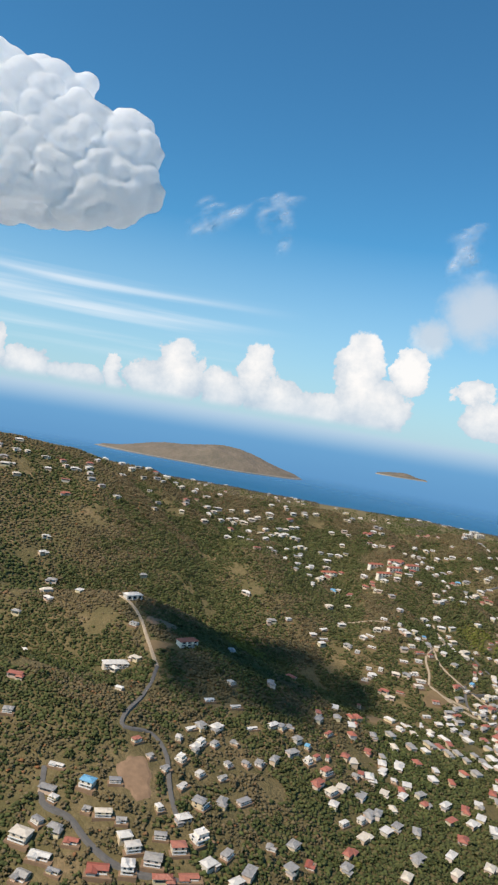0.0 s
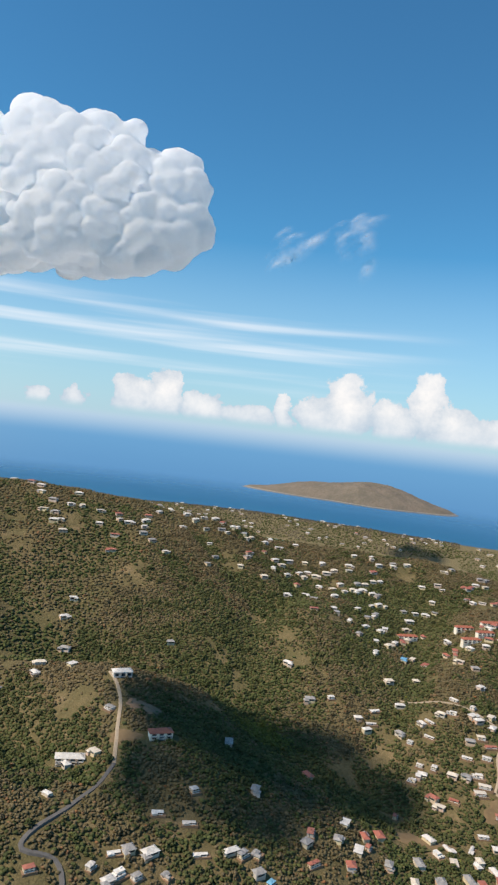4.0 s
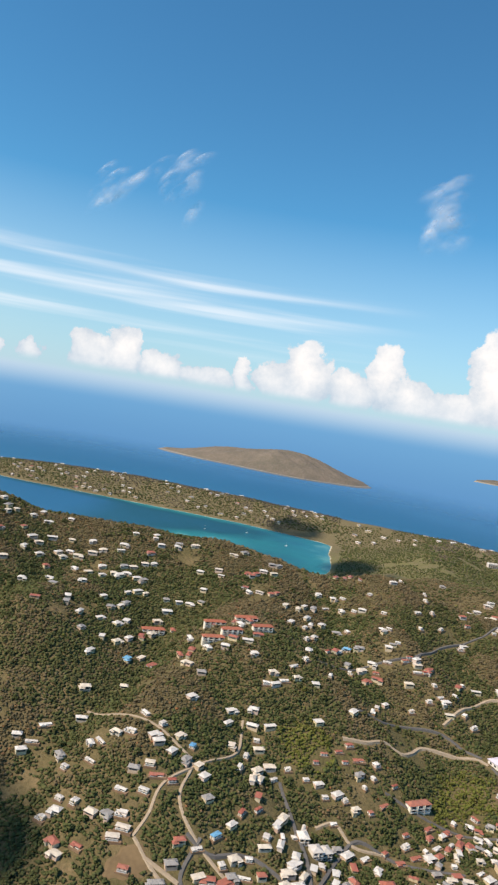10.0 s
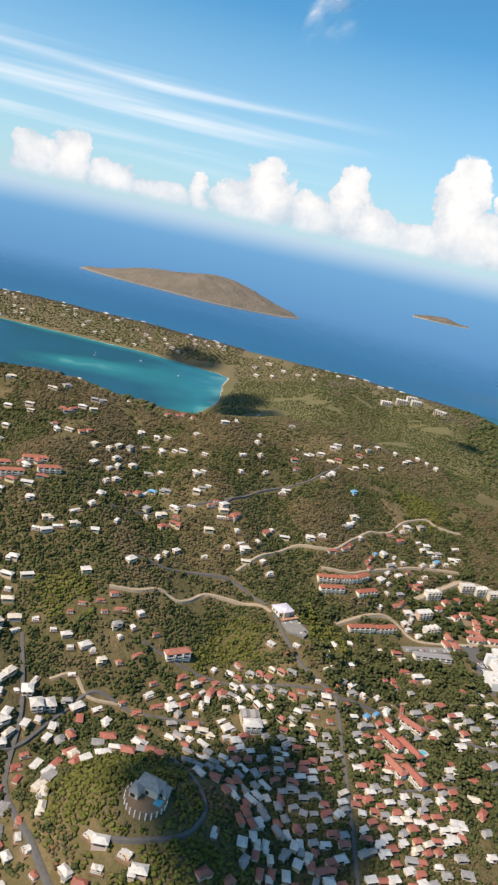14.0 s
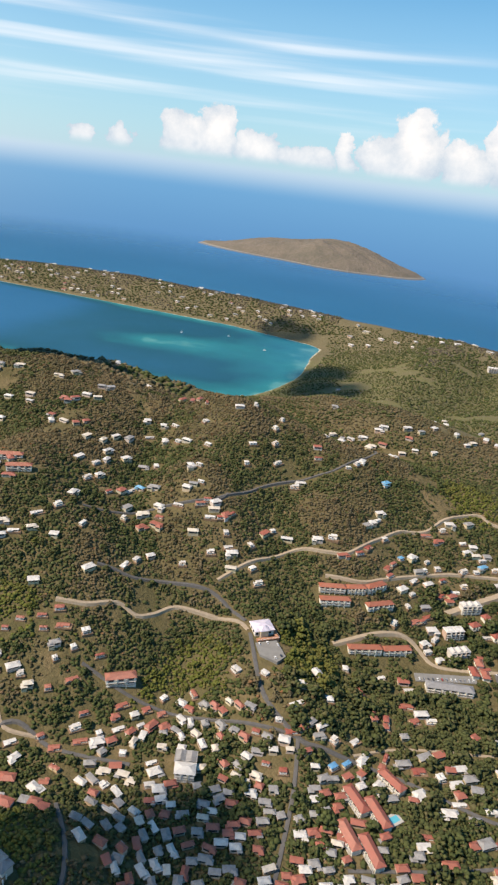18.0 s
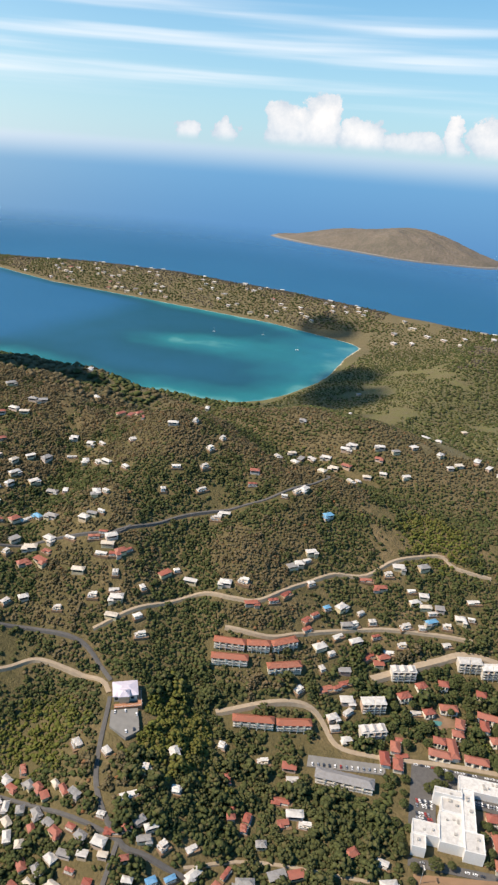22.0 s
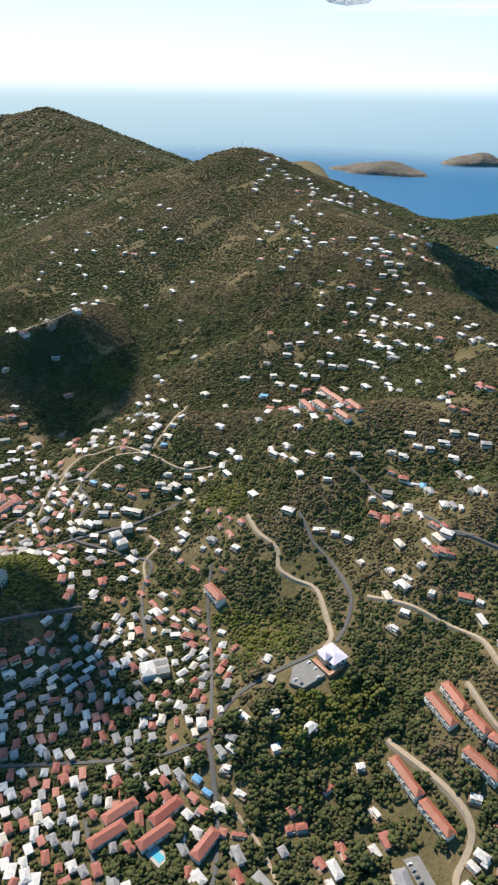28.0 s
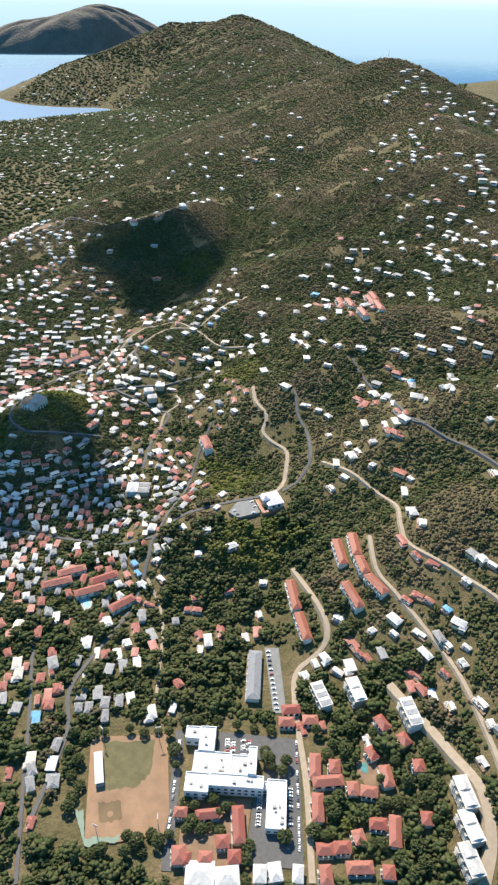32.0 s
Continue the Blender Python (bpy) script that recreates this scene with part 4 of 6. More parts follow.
HL = "red-roofed hotel wing with pale walls beside a pool"
for a in ((441, 631, 452, 620), (452, 629, 463, 616), (442, 611, 452, 599), (453, 608, 463, 595), (455, 648, 467, 640)):
    long_block("hotel_wing", *a, 4.6, 3.2, "r", HL, "hotel", "hotel wings", 4)
OL = "low school wing with a faded red roof round a yard"
for a in ((203, 479, 211, 487), (211, 482, 226, 475), (202, 470, 211, 475), (213, 464, 221, 470)):
    long_block("school_wing", *a, 5.0, 2.6, "r", OL, "school building", "school wings round the yard", 2)
long_block("long_hall", 470, 724, 497, 731, 5.8, 3.0, "g", "long low hall with a blue-grey sheet metal roof", "hall", "", 6)
for a in ((492, 1576, 512, 1582), (520, 1590, 542, 1594), (548, 1590, 568, 1594), (586, 1550, 606, 1540), (540, 1606, 560, 1610)):
    long_block("resort_block", *a, 9, 7, "w", "white resort block on the far headland", "resort", "resort blocks", 5, WALL, True)
long_block("townhouse_row", 307, 634, 320, 643, 5.2, 4.0, "r", "tall red-roofed cream mansion with gabled bays", "mansion", "", 3)
long_block("grey_hall", 359, 611, 369, 614, 7.5, 4.0, "g", "flat grey-roofed hall in the old town", "hall", "", 3, WALL, True)
long_block("white_hall", 362, 604, 371, 607, 6.5, 4.4, "w", "bright white-roofed hall in the old town", "hall", "", 3, WALL)
SCH = (("white", 245, 573, 250, 575), ("white", 253, 566, 258, 569), ("white", 258, 571, 263, 574))
for _, *a in SCH:
    long_block("classroom_block", *a, 6.5, 3.4, "w", "small white-roofed classroom block on a terrace", "school building", "classroom blocks", 2, WALL)


for a in ((579.3, 729.7, 576.3, 739.7, "w", 8), (577.7, 741.2, 574.3, 749.2, "w", 7), (571.7, 754.8, 570.5, 759, "w", 6), (565.8, 761, 571.5, 763.8, "w", 4.4), (567, 769.3, 566.3, 772.7, "w", 6), (571.1, 723.2, 577.1, 725.7, "r", 5), (574.8, 726.7, 574.3, 729.1, "r", 4.4), (572.8, 732.3, 571.4, 737.2, "r", 4.6), (568.8, 743.4, 567.4, 747.6, "r", 4.6), (548.9, 740.5, 562.4, 745.7, "r", 4.2), (565, 736.8, 563.3, 741.3, "r", 4.6), (558.8, 716.3, 557.6, 720.9, "r", 3.6), (557.5, 725.4, 553.7, 734, "r", 3.6)):
    long_block("town_hall", *a[:4], a[5], 3.0, a[4], "low hall with a " + ("white" if a[4] == "w" else "red") + " sheet roof beside the hospital yard", "hall", "halls by the yard", 3, WALL)


long_block("villa", -66, 467, -57, 474, 6.0, 2.6, "w", "long white villa with a low roof at the hilltop road end", "villa", "hill villas", 3, WALL)
long_block("villa", -23, 424, -13, 431, 6.0, 3.0, "o", "white villa with a red tiled roof beside a clearing", "villa", "hill villas", 3, WALL_CREAM)
long_block("villa", -63, 399, -50, 405, 6.0, 2.8, "w", "long white villa with a low roof on the slope", "villa", "hill villas", 4, WALL)


def hospital():
    """The big white flat-roofed complex by the ball field: joined wings round a shaded yard."""
    top = new("hospital")
    z = 6.2
    wings = ((-17.7, 10, -11, 16, 5.0), (-11, 4, -4, 16, 5.6), (-12.5, -6.6, 4, 4, 5.2), (4, -6.6, 11.6, 2.8, 5.8), (11.6, -6.6, 15.2, 6.2, 7.6), (-14.8, -15.2, -4.6, -6.6, z), (-4.6, -12.2, 18.6, -6.6, z + 0.3), (18.6, -10.6, 21, -7, 3.4), (20.2, -27.2, 28.6, -6.2, 4.0))
    for x0, y0, x1, y1, h in wings:
        wg = part("wing", boxes((x0, y0, -4, x1, y1, h)), RAIL, top, "white rendered hospital wing")
        part("roof", boxes((x0 + 0.3, y0 + 0.3, h, x1 - 0.3, y1 - 0.3, h + 0.12)), ROOFS["w"], wg)
        part("parapet", boxes((x0, y0, h, x1, y0 + 0.3, h + 0.55), (x0, y1 - 0.3, h, x1, y1, h + 0.55), (x0, y0 + 0.3, h, x0 + 0.3, y1 - 0.3, h + 0.55), (x1 - 0.3, y0 + 0.3, h, x1, y1 - 0.3, h + 0.55)), RAIL, wg)
        n = max(2, int((x1 - x0) / 2.6))
        for k in range(2 if h > 5 else 1):
            for i in range(n):
                add_window(wg, x0 + (x1 - x0) * (i + 0.5) / n, y0, 1.2 + k * 2.4, 1.5, 1.1, 0)
        for i in range(int((x1 - x0) * (y1 - y0) / 34)):
            x, y = float(rng.uniform(x0 + 0.6, x1 - 2.2)), float(rng.uniform(y0 + 0.6, y1 - 1.8))
            part("roof_unit", boxes((x, y, h + 0.12, x + float(rng.uniform(0.6, 1.6)), y + float(rng.uniform(0.6, 1.4)), h + float(rng.uniform(0.5, 1.1)))), CONCRETE, wg)
    # long side runs from (538,713) to (522,745)
    top.matrix_basis = pose(533, 728, float(height(533, 728)) + 0.2, 0, 0, 104)
    tagged(top, "large white flat-roofed hospital complex with several wings", "hospital")
    for x in range(-18, 30, 3):
        for y in range(-15, 18, 3):
            TAKEN.append((*by_hospital(x, y), 2.5))


def by_hospital(x, y):
    """Ground point from the hospital's own axes."""
    c, s = math.cos(radians(104)), math.sin(radians(104))
    return 533 + c * x - s * y, 728 + s * x + c * y


hospital()
lot_1 = slab("car_park_1", [by_hospital(x, y) for x, y in ((-3.4, 4.6), (-2.6, 17.2), (33.6, 16.0), (36.0, -40), (12.5, -40), (14.8, -13), (19, -12), (19, 4.6))], 0.12, ASPHALT, "dark asphalt car park full of parked cars", "car park")
slab("car_park_2", [(464, 727), (500, 742), (498, 748), (462, 734)], 0.3, LOT, "asphalt car park beside the long hall", "car park")
lot_z = slab("car_park_3", [(371.5, 691.5), (382, 699.5), (391, 688), (388, 681), (377, 683)], 0.3, LOT, "small grey hilltop car park", "car park")
lane_z = slab("car_park_4", [by_hospital(x, y) for x, y in ((-23.2, 17), (-19, 17), (-16, -44), (-20, -44))], 0.12, ASPHALT, "narrow asphalt lane with parked cars beside the ball field", "lane")
slab("car_park_5", [by_hospital(x, y) for x, y in ((-15, -15.8), (-14, -42), (12, -42), (14, -13))], 0.1, DIRT, "bare brown yard with trees behind the hospital", "yard")
fz = slab("ball_field", [(537.4, 665.8), (525.3, 698.6), (558.3, 713.5), (567.2, 714.8), (576.9, 696.7), (579.2, 685.2)], 0.3, SAND, "bare tan earth of a dry baseball field", "sports field")


def patch(name, corners, z, mat, label):
    """A ragged flat patch of other ground within the field."""
    pts = []
    for i, (ax, ay) in enumerate(corners):
        bx, by = corners[(i + 1) % len(corners)]
        for k in range(8):
            f = k / 8
            w = 0.7 * math.sin(2.3 * len(pts)) + 0.5 * math.sin(0.9 * len(pts) + ax)
            pts.append((ax + (bx - ax) * f + w * 0.6, ay + (by - ay) * f + w * 0.5, z))
    me = bpy.data.meshes.new(name)
    me.from_pydata(pts, [], [tuple(range(len(pts)))])
    me.materials.append(mat)
    tagged(new(name, me), label, "sports field", kind="structure")


def disc(name, cx, cy, z, r, mat, label, n=40, squash=1.0):
    bm = bmesh.new()
    top = [bm.verts.new((cx + r * math.cos(2 * math.pi * i / n), cy + r * squash * math.sin(2 * math.pi * i / n), z)) for i in range(n)]
    bm.faces.new(top)
    me = bpy.data.meshes.new(name)
    bm.to_mesh(me)
    bm.free()
    me.materials.append(mat)
    tagged(new(name, me), label, "sports field", kind="structure")


patch("outfield", [(538.1, 672.2), (529.7, 694.3), (544.1, 698.8), (552.7, 696.1), (557.9, 683.3)], fz + 0.012, OUTFIELD, "thin greenish outfield turf")
patch("infield_1", [(564, 683.3), (560.1, 691.9), (567.4, 696.3), (571.4, 687.7)], fz + 0.012, TURF, "worn darker turf diamond of the infield")
disc("infield_2", 566.6, 690.4, fz + 0.03, 1.3, SAND, "pitching mound of sand")
patch("side_strip", [(569.7, 675.4), (568.9, 679.2), (578.9, 685.1), (573.4, 698), (575.6, 698.6), (581.5, 686.4)], fz + 0.02, STRIP, "pale green painted walk behind the field fence")


def bleachers():
    top = new("bleachers")
    for i in range(4):
        part("bench_row", boxes((-7.5, i * 0.8 - 1.6, 0, 7.5, i * 0.8 - 0.9, 0.4 + i * 0.4)), CONCRETE, top)
    part("canopy", boxes((-7.5, -1.8, 2.7, 7.5, 2.0, 2.85)), ROOFS["w"], top, "white sheet canopy")
    for x in (-7.2, 0, 7.2):
        part("post", boxes((x - 0.1, 1.7, 0, x + 0.1, 1.9, 2.7)), RAIL, top)
    top.matrix_basis = pose(551, 677, fz, 0, 0, 30)
    tagged(top, "white-roofed bleachers beside the baseball field", "bleachers")


bleachers()


def lavender_house():
    """The lookout building with a lavender roof, square tower and orange terrace."""
    top = new("lookout_house")
    part("wall", boxes((-5.5, -4, -5, 5.5, 5, 3.0)), WALL, top)
    bm = bmesh.new()
    hip(bm, -5.5, -4, 5.5, 5, 3.15, 1.5, 0.6)
    part("roof", bm, ROOFS["l"], top, "lavender sheet roof")
    part("tower", boxes((-3.0, -6.0, -5, 1.6, -2.0, 4.2)), WALL, top)
    bm = bmesh.new()
    hip(bm, -3.0, -6.0, 1.6, -2.0, 4.35, 1.7, 0.5)
    part("tower_roof", bm, ROOFS["l"], top, "lavender pyramid roof")
    t = part("terrace", boxes((-5.5, -8.6, -5, 7.5, -6.1, 0.1), (5.6, -6.1, -5, 7.5, 2.0, 0.1)), WOOD_DECK, top, "orange tiled terrace")
    part("railing", boxes((-5.5, -8.6, 0.75, 7.5, -8.5, 0.85), (7.4, -8.5, 0.75, 7.5, 2.0, 0.85), *[(-5.5 + i * 1.6, -8.6, 0.1, -5.4 + i * 1.6, -8.5, 0.75) for i in range(9)]), RAIL, t)
    for x in (-4.4, 3.2):
        add_window(top, x, -4, 0.5, 1.6, 1.5, 0)
    for y in (-1, 2.5):
        add_window(top, 5.5, y, 0.6, 1.4, 1.4, 1)
        add_window(top, -5.5, y, 0.6, 1.4, 1.4, 1)
    top.matrix_basis = stand(371.5, 703.5, 38, 1.05, 0.3)
    TAKEN.append((371, 702, 13))
    tagged(top, "lookout building with lavender roofs, square tower and orange terrace", "building")


lavender_house()


def castle():
    """The house on the knoll: round terrace on columns, steep slate roofs and a pool."""
    top = new("knoll_mansion")
    bm = bmesh.new()
    n = 40
    ring = [(9.0 * math.cos(2 * math.pi * i / n), 9.0 * math.sin(2 * math.pi * i / n)) for i in range(n)]
    a = [bm.verts.new((x, y, 0.4)) for x, y in ring]
    b = [bm.verts.new((x, y, -7)) for x, y in ring]
    bm.faces.new(a)
    for i in range(n):
        bm.faces.new((b[i], b[(i + 1) % n], a[(i + 1) % n], a[i]))
    t = part("terrace", bm, DIRT, top, "round red-brown terrace")
    for i in range(24):
        x, y = 9.1 * math.cos(2 * math.pi * i / 24), 9.1 * math.sin(2 * math.pi * i / 24)
        part("column", boxes((x - 0.22, y - 0.22, -3, x + 0.22, y + 0.22, 1.3)), RAIL, t)
    for x0, y0, x1, y1, h, r in ((-5.5, 1.0, 4.5, 7.5, 4.4, 2.6), (-6.5, -3.5, -2.5, 1.5, 3.4, 2.0), (3.0, 3.0, 7.5, 7.8, 3.0, 1.6)):
        wg = part("wing", boxes((x0, y0, -4, x1, y1, h)), WALL, top)
        bm = bmesh.new()
        hip(bm, x0, y0, x1, y1, h + 0.2, r, 0.5)
        part("roof", bm, ROOFS["g"], wg, "blue-grey slate roof")
        add_window(wg, (x0 + x1) / 2, y0, 0.8, 1.6, 1.8, 0)
        add_window(wg, (x0 * 3 + x1) / 4, y0, 0.8, 1.0, 1.8, 0)
    part("pool", boxes((4.0, -1.5, 0.3, 7.4, 2.4, 0.5)), POOL, top, "blue swimming pool")
    top.matrix_basis = stand(327, 510, -15, 1.0, 0.4)
    TAKEN.append((327, 509, 12))
    tagged(top, "mansion on a knoll with a round columned terrace and pool", "mansion")


castle()


def pool(x, y, turn):
    top = new("swimming_pool")
    part("deck", boxes((-4.2, -3, -2, 4.2, 3, 0.15)), CONCRETE, top)
    part("water", boxes((-3, -1.6, 0.1, 3, 1.6, 0.2)), POOL, top, "bright blue pool water")
    top.matrix_basis = stand(x, y, turn, 1.0, 0.25)
    TAKEN.append((x, y, 5))
    tagged(top, "rectangular blue swimming pool in a pale deck", "pool", "pools")


pool(465, 624, 50)


def car(mat, label):
    top = new("car")
    part("body", boxes((-1.05, -0.46, 0.16, 1.05, 0.46, 0.5)), mat, top)
    bm = bmesh.new()
    v = [bm.verts.new(p) for p in ((-0.7, -0.42, 0.5), (0.55, -0.42, 0.5), (0.55, 0.42, 0.5), (-0.7, 0.42, 0.5), (-0.5, -0.36, 0.78), (0.25, -0.36, 0.78), (0.25, 0.36, 0.78), (-0.5, 0.36, 0.78))]
    for f in ((4, 5, 6, 7), (0, 1, 5, 4), (1, 2, 6, 5), (2, 3, 7, 6), (3, 0, 4, 7)):
        bm.faces.new([v[i] for i in f])
    part("cabin", bm, GLASS, top, "dark glazed cabin")
    part("car_roof", boxes((-0.46, -0.34, 0.78, 0.22, 0.34, 0.81)), mat, top)
    for x in (-0.65, 0.65):
        for y in (-0.42, 0.42):
            bm = bmesh.new()
            bmesh.ops.create_cone(bm, cap_ends=True, segments=10, radius1=0.17, radius2=0.17, depth=0.14, matrix=Matrix.Translation((x, y, 0.17)) @ Matrix.Rotation(radians(90), 4, "X"))
            part("wheel", bm, TYRE, top)
    return tagged(top, label, "car", "parked cars")


CAR_T = [car(m, f"parked {n} car seen from above") for m, n in zip(CARS, ("white", "silver", "dark", "red"))]
car_used = set()


def park(x, y, turn, z=None):
    i = int(rng.choice(4, p=(0.5, 0.22, 0.2, 0.08)))
    z = float(height(x, y)) + 0.45 if z is None else z
    m = pose(x, y, z, 0, 0, turn)
    if i in car_used:
        copy_thing(CAR_T[i], m)
    else:
        car_used.add(i)
        CAR_T[i].matrix_basis = m


def row_of_cars(x0, y0, x1, y1, turn, step, z, share=0.9):
    """Cars parked side by side or nose to tail along a line in the hospital's axes."""
    L = math.hypot(x1 - x0, y1 - y0)
    for k in range(int(L / step)):
        if rng.random() < share:
            f = k * step / L
            x, y = by_hospital(x0 + (x1 - x0) * f, y0 + (y1 - y0) * f)
            park(x, y, 104 + turn + float(rng.normal(0, 3)), z)


for x in (1.6, 4.2, 8.8, 11.4):
    row_of_cars(x, 6.6, x - 0.6, 15.6, 20, 1.35, lot_1 + 0.02)
row_of_cars(17.4, -13, 17.0, -27, 0, 1.4, lot_1 + 0.02, 0.95)
row_of_cars(30.2, -8, 30.6, -26, 0, 1.5, lot_1 + 0.02, 0.8)
row_of_cars(32.6, 14, 34.4, -36, 90, 2.9, lot_1 + 0.02, 0.85)
row_of_cars(-20.6, 14, -19.0, -40, 90, 3.2, lane_z + 0.02, 0.6)
for k in range(13):
    park(466 + k * 2.6, 729.5 + k * 1.12, 112)
for x, y in ((386, 684), (388.5, 687), (374, 691.5), (378, 694.6), (384, 695.5)):
    park(x, y, 130, lot_z + 0.02)


# ---- houses farther off, joined ----
FAR = {"v": [], "f": [], "m": []}
FAR_ROOF = {"w": 1, "r": 2, "g": 3, "b": 4, "y": 6}


def far_homes(roof, spots, size=(4.8, 7.6), tall=(1.5, 2.5)):
    """Houses of one or two wings, with eaves and a window strip; the front looks downhill."""
    kind = roof
    for x, y in spots:
        roof = kind
        w, d, h = float(rng.uniform(*size)), float(rng.uniform(size[0] * 0.6, size[1] * 0.6)), float(rng.uniform(*tall))
        z = float(height(x, y))
        if z < 1.5:
            continue
        m = pose(x, y, z + 0.3, 0, 0, downhill(x, y) + float(rng.normal(0, 12)))
        roof = roof if roof != "w" or rng.random() < 0.62 else "g" if rng.random() < 0.45 else "y"
        far_wing(m, w, d, h, roof)
        if rng.random() < 0.5:
            side = -1 if rng.random() < 0.5 else 1
            far_wing(m @ Matrix.Translation((side * w * 0.42, -d * 0.34, -0.25)), w * float(rng.uniform(0.35, 0.55)), d * float(rng.uniform(0.7, 1.0)), h * float(rng.uniform(0.6, 0.9)), roof if rng.random() < 0.8 else "g")
        TAKEN.append((x, y, 0.42 * w + 0.7))


def far_wing(m, w, d, h, roof):
    """One wing of a far house, base at m."""
    n = len(FAR["v"])
    o, e = 0.4, h + (1.1 if rng.random() < 0.7 else 0.25)
    base = [(-w, -d), (w, -d), (w, d), (-w, d)]
    pts = [(a / 2, b / 2, -3) for a, b in base] + [(a / 2, b / 2, h) for a, b in base] + [(a / 2 * (1 + 2 * o / w), b / 2 * (1 + 2 * o / d), h) for a, b in base] + [(-w * 0.25, 0, e), (w * 0.25, 0, e)]
    # dark window strip on the front
    pts += [(-w * 0.38, -d / 2 - 0.05, h * 0.35), (w * 0.38, -d / 2 - 0.05, h * 0.35), (w * 0.38, -d / 2 - 0.05, h * 0.75), (-w * 0.38, -d / 2 - 0.05, h * 0.75)]
    FAR["v"] += [tuple(m @ Vector(p)) for p in pts]
    k = FAR_ROOF[roof]
    for f, mi in (((0, 1, 5, 4), 0), ((1, 2, 6, 5), 0), ((2, 3, 7, 6), 0), ((3, 0, 4, 7), 0), ((8, 9, 13, 12), k), ((9, 10, 13), k), ((10, 11, 12, 13), k), ((11, 8, 12), k), ((14, 15, 16, 17), 5)):
        FAR["f"].append(tuple(n + i for i in f))
        FAR["m"].append(mi)


far_homes("w", [(-2136, -381), (-1617, -409), (-448, 913), (-430, 851), (-422, 881), (-405, 810), (-344, 883), (-334, 937), (-222, 709), (-220, 940), (-182, 712), (-157, 716), (-157, 583), (-88, 774), (-121, 685), (-133, 532), (-132, 448), (-109, 767), (-100, 480), (-84, 701), (-84, 725), (-54, 807), (-70, 578), (-68, 799), (-58, 725), (-57, 743), (-52, 823), (-33, 722), (-39, 808), (-31, 751), (-27, 769), (-17, 753), (-7, 708), (-7, 796), (-3, 770), (-1, 781), (7, 729), (10, 805), (15, 759), (17, 715), (18, 601), (24, 798), (34, 774), (34, 734), (39, 838)])
far_homes("w", [(38, 805), (38, 699), (40, 759), (42, 688), (47, 769), (57, 848), (58, 842), (54, 687), (57, 790), (56, 777), (57, 725), (64, 801), (64, 669), (66, 777), (67, 697), (67, 716), (71, 807), (68, 752), (72, 726), (73, 736), (81, 847), (81, 841), (80, 763), (79, 675), (80, 651), (84, 711), (96, 854), (94, 692), (98, 767), (94, 617), (102, 734), (104, 592), (109, 769), (110, 678), (113, 815), (114, 635), (124, 790), (122, 448), (127, 775), (134, 853), (127, 476), (133, 814), (142, 866), (140, 459), (142, 435)])
far_homes("w", [(147, 670), (152, 463), (157, 580), (159, 663), (160, 1093), (161, 633), (163, 799), (164, 484), (165, 442), (167, 843), (172, 858), (172, 722), (172, 802), (175, 578), (177, 843), (180, 468), (178, 862), (184, 508), (186, 418), (187, 643), (188, 573), (188, 630), (188, 443), (190, 692), (194, 560), (195, 612), (197, 794), (199, 414), (201, 649), (202, 404), (203, 637), (206, 769), (208, 799), (210, 553), (211, 445), (185, 918), (213, 593), (212, 811), (214, 604), (217, 790), (222, 780), (223, 688), (220, 818), (226, 729), (221, 847)])
far_homes("w", [(230, 794), (230, 451), (236, 432), (237, 691), (244, 660), (244, 796), (250, 537), (245, 830), (251, 436), (265, 772), (288, 1336), (288, 775), (288, 875), (310, 1236), (355, 944), (338, 736), (364, 940), (367, 920), (381, 950), (396, 966), (382, 788), (391, 914), (416, 973), (410, 821), (417, 942), (428, 976), (438, 991), (443, 957), (444, 1229), (458, 996), (466, 864), (474, 995), (488, 1189), (485, 1011)])
far_homes("r", [(-165, 744), (-58, 754), (-48, 779), (-5, 744), (24, 672), (56, 486), (100, 703), (121, 672), (144, 682), (144, 689), (155, 829), (158, 807), (159, 828), (162, 834), (167, 727), (182, 803), (186, 811), (188, 530), (214, 522), (219, 582), (246, 759), (242, 887), (247, 891), (273, 737), (281, 743), (347, 776), (356, 874), (399, 946), (401, 785), (419, 962), (461, 845), (476, 802)])
far_homes("w", [(452, 811), (468, 772), (465, 759), (476, 752), (470, 698), (510, 854), (486, 856), (416, 837), (282, 795)])
far_homes("g", [(11, 465), (42, 568)])
far_homes("b", [(103, 667), (255, 770), (414, 869)])
far_homes("r", [(-99, 350), (-17, 430), (-6, 260), (118, 727), (129, 511), (137, 684), (151, 722), (171, 702), (177, 730), (187, 714), (202, 497), (216, 490), (228, 442), (233, 887), (234, 457), (235, 445), (241, 443), (241, 475), (251, 457), (252, 444), (254, 453), (272, 464), (312, 466), (320, 469), (321, 768), (327, 467), (339, 625), (345, 628), (357, 493), (445, 603), (450, 614), (457, 721), (472, 600), (477, 807), (478, 589), (482, 672), (492, 610), (493, 588), (494, 651), (501, 624), (517, 627), (519, 638), (525, 636), (527, 612), (528, 604)])
far_homes("r", [(550, 616), (568, 628)])
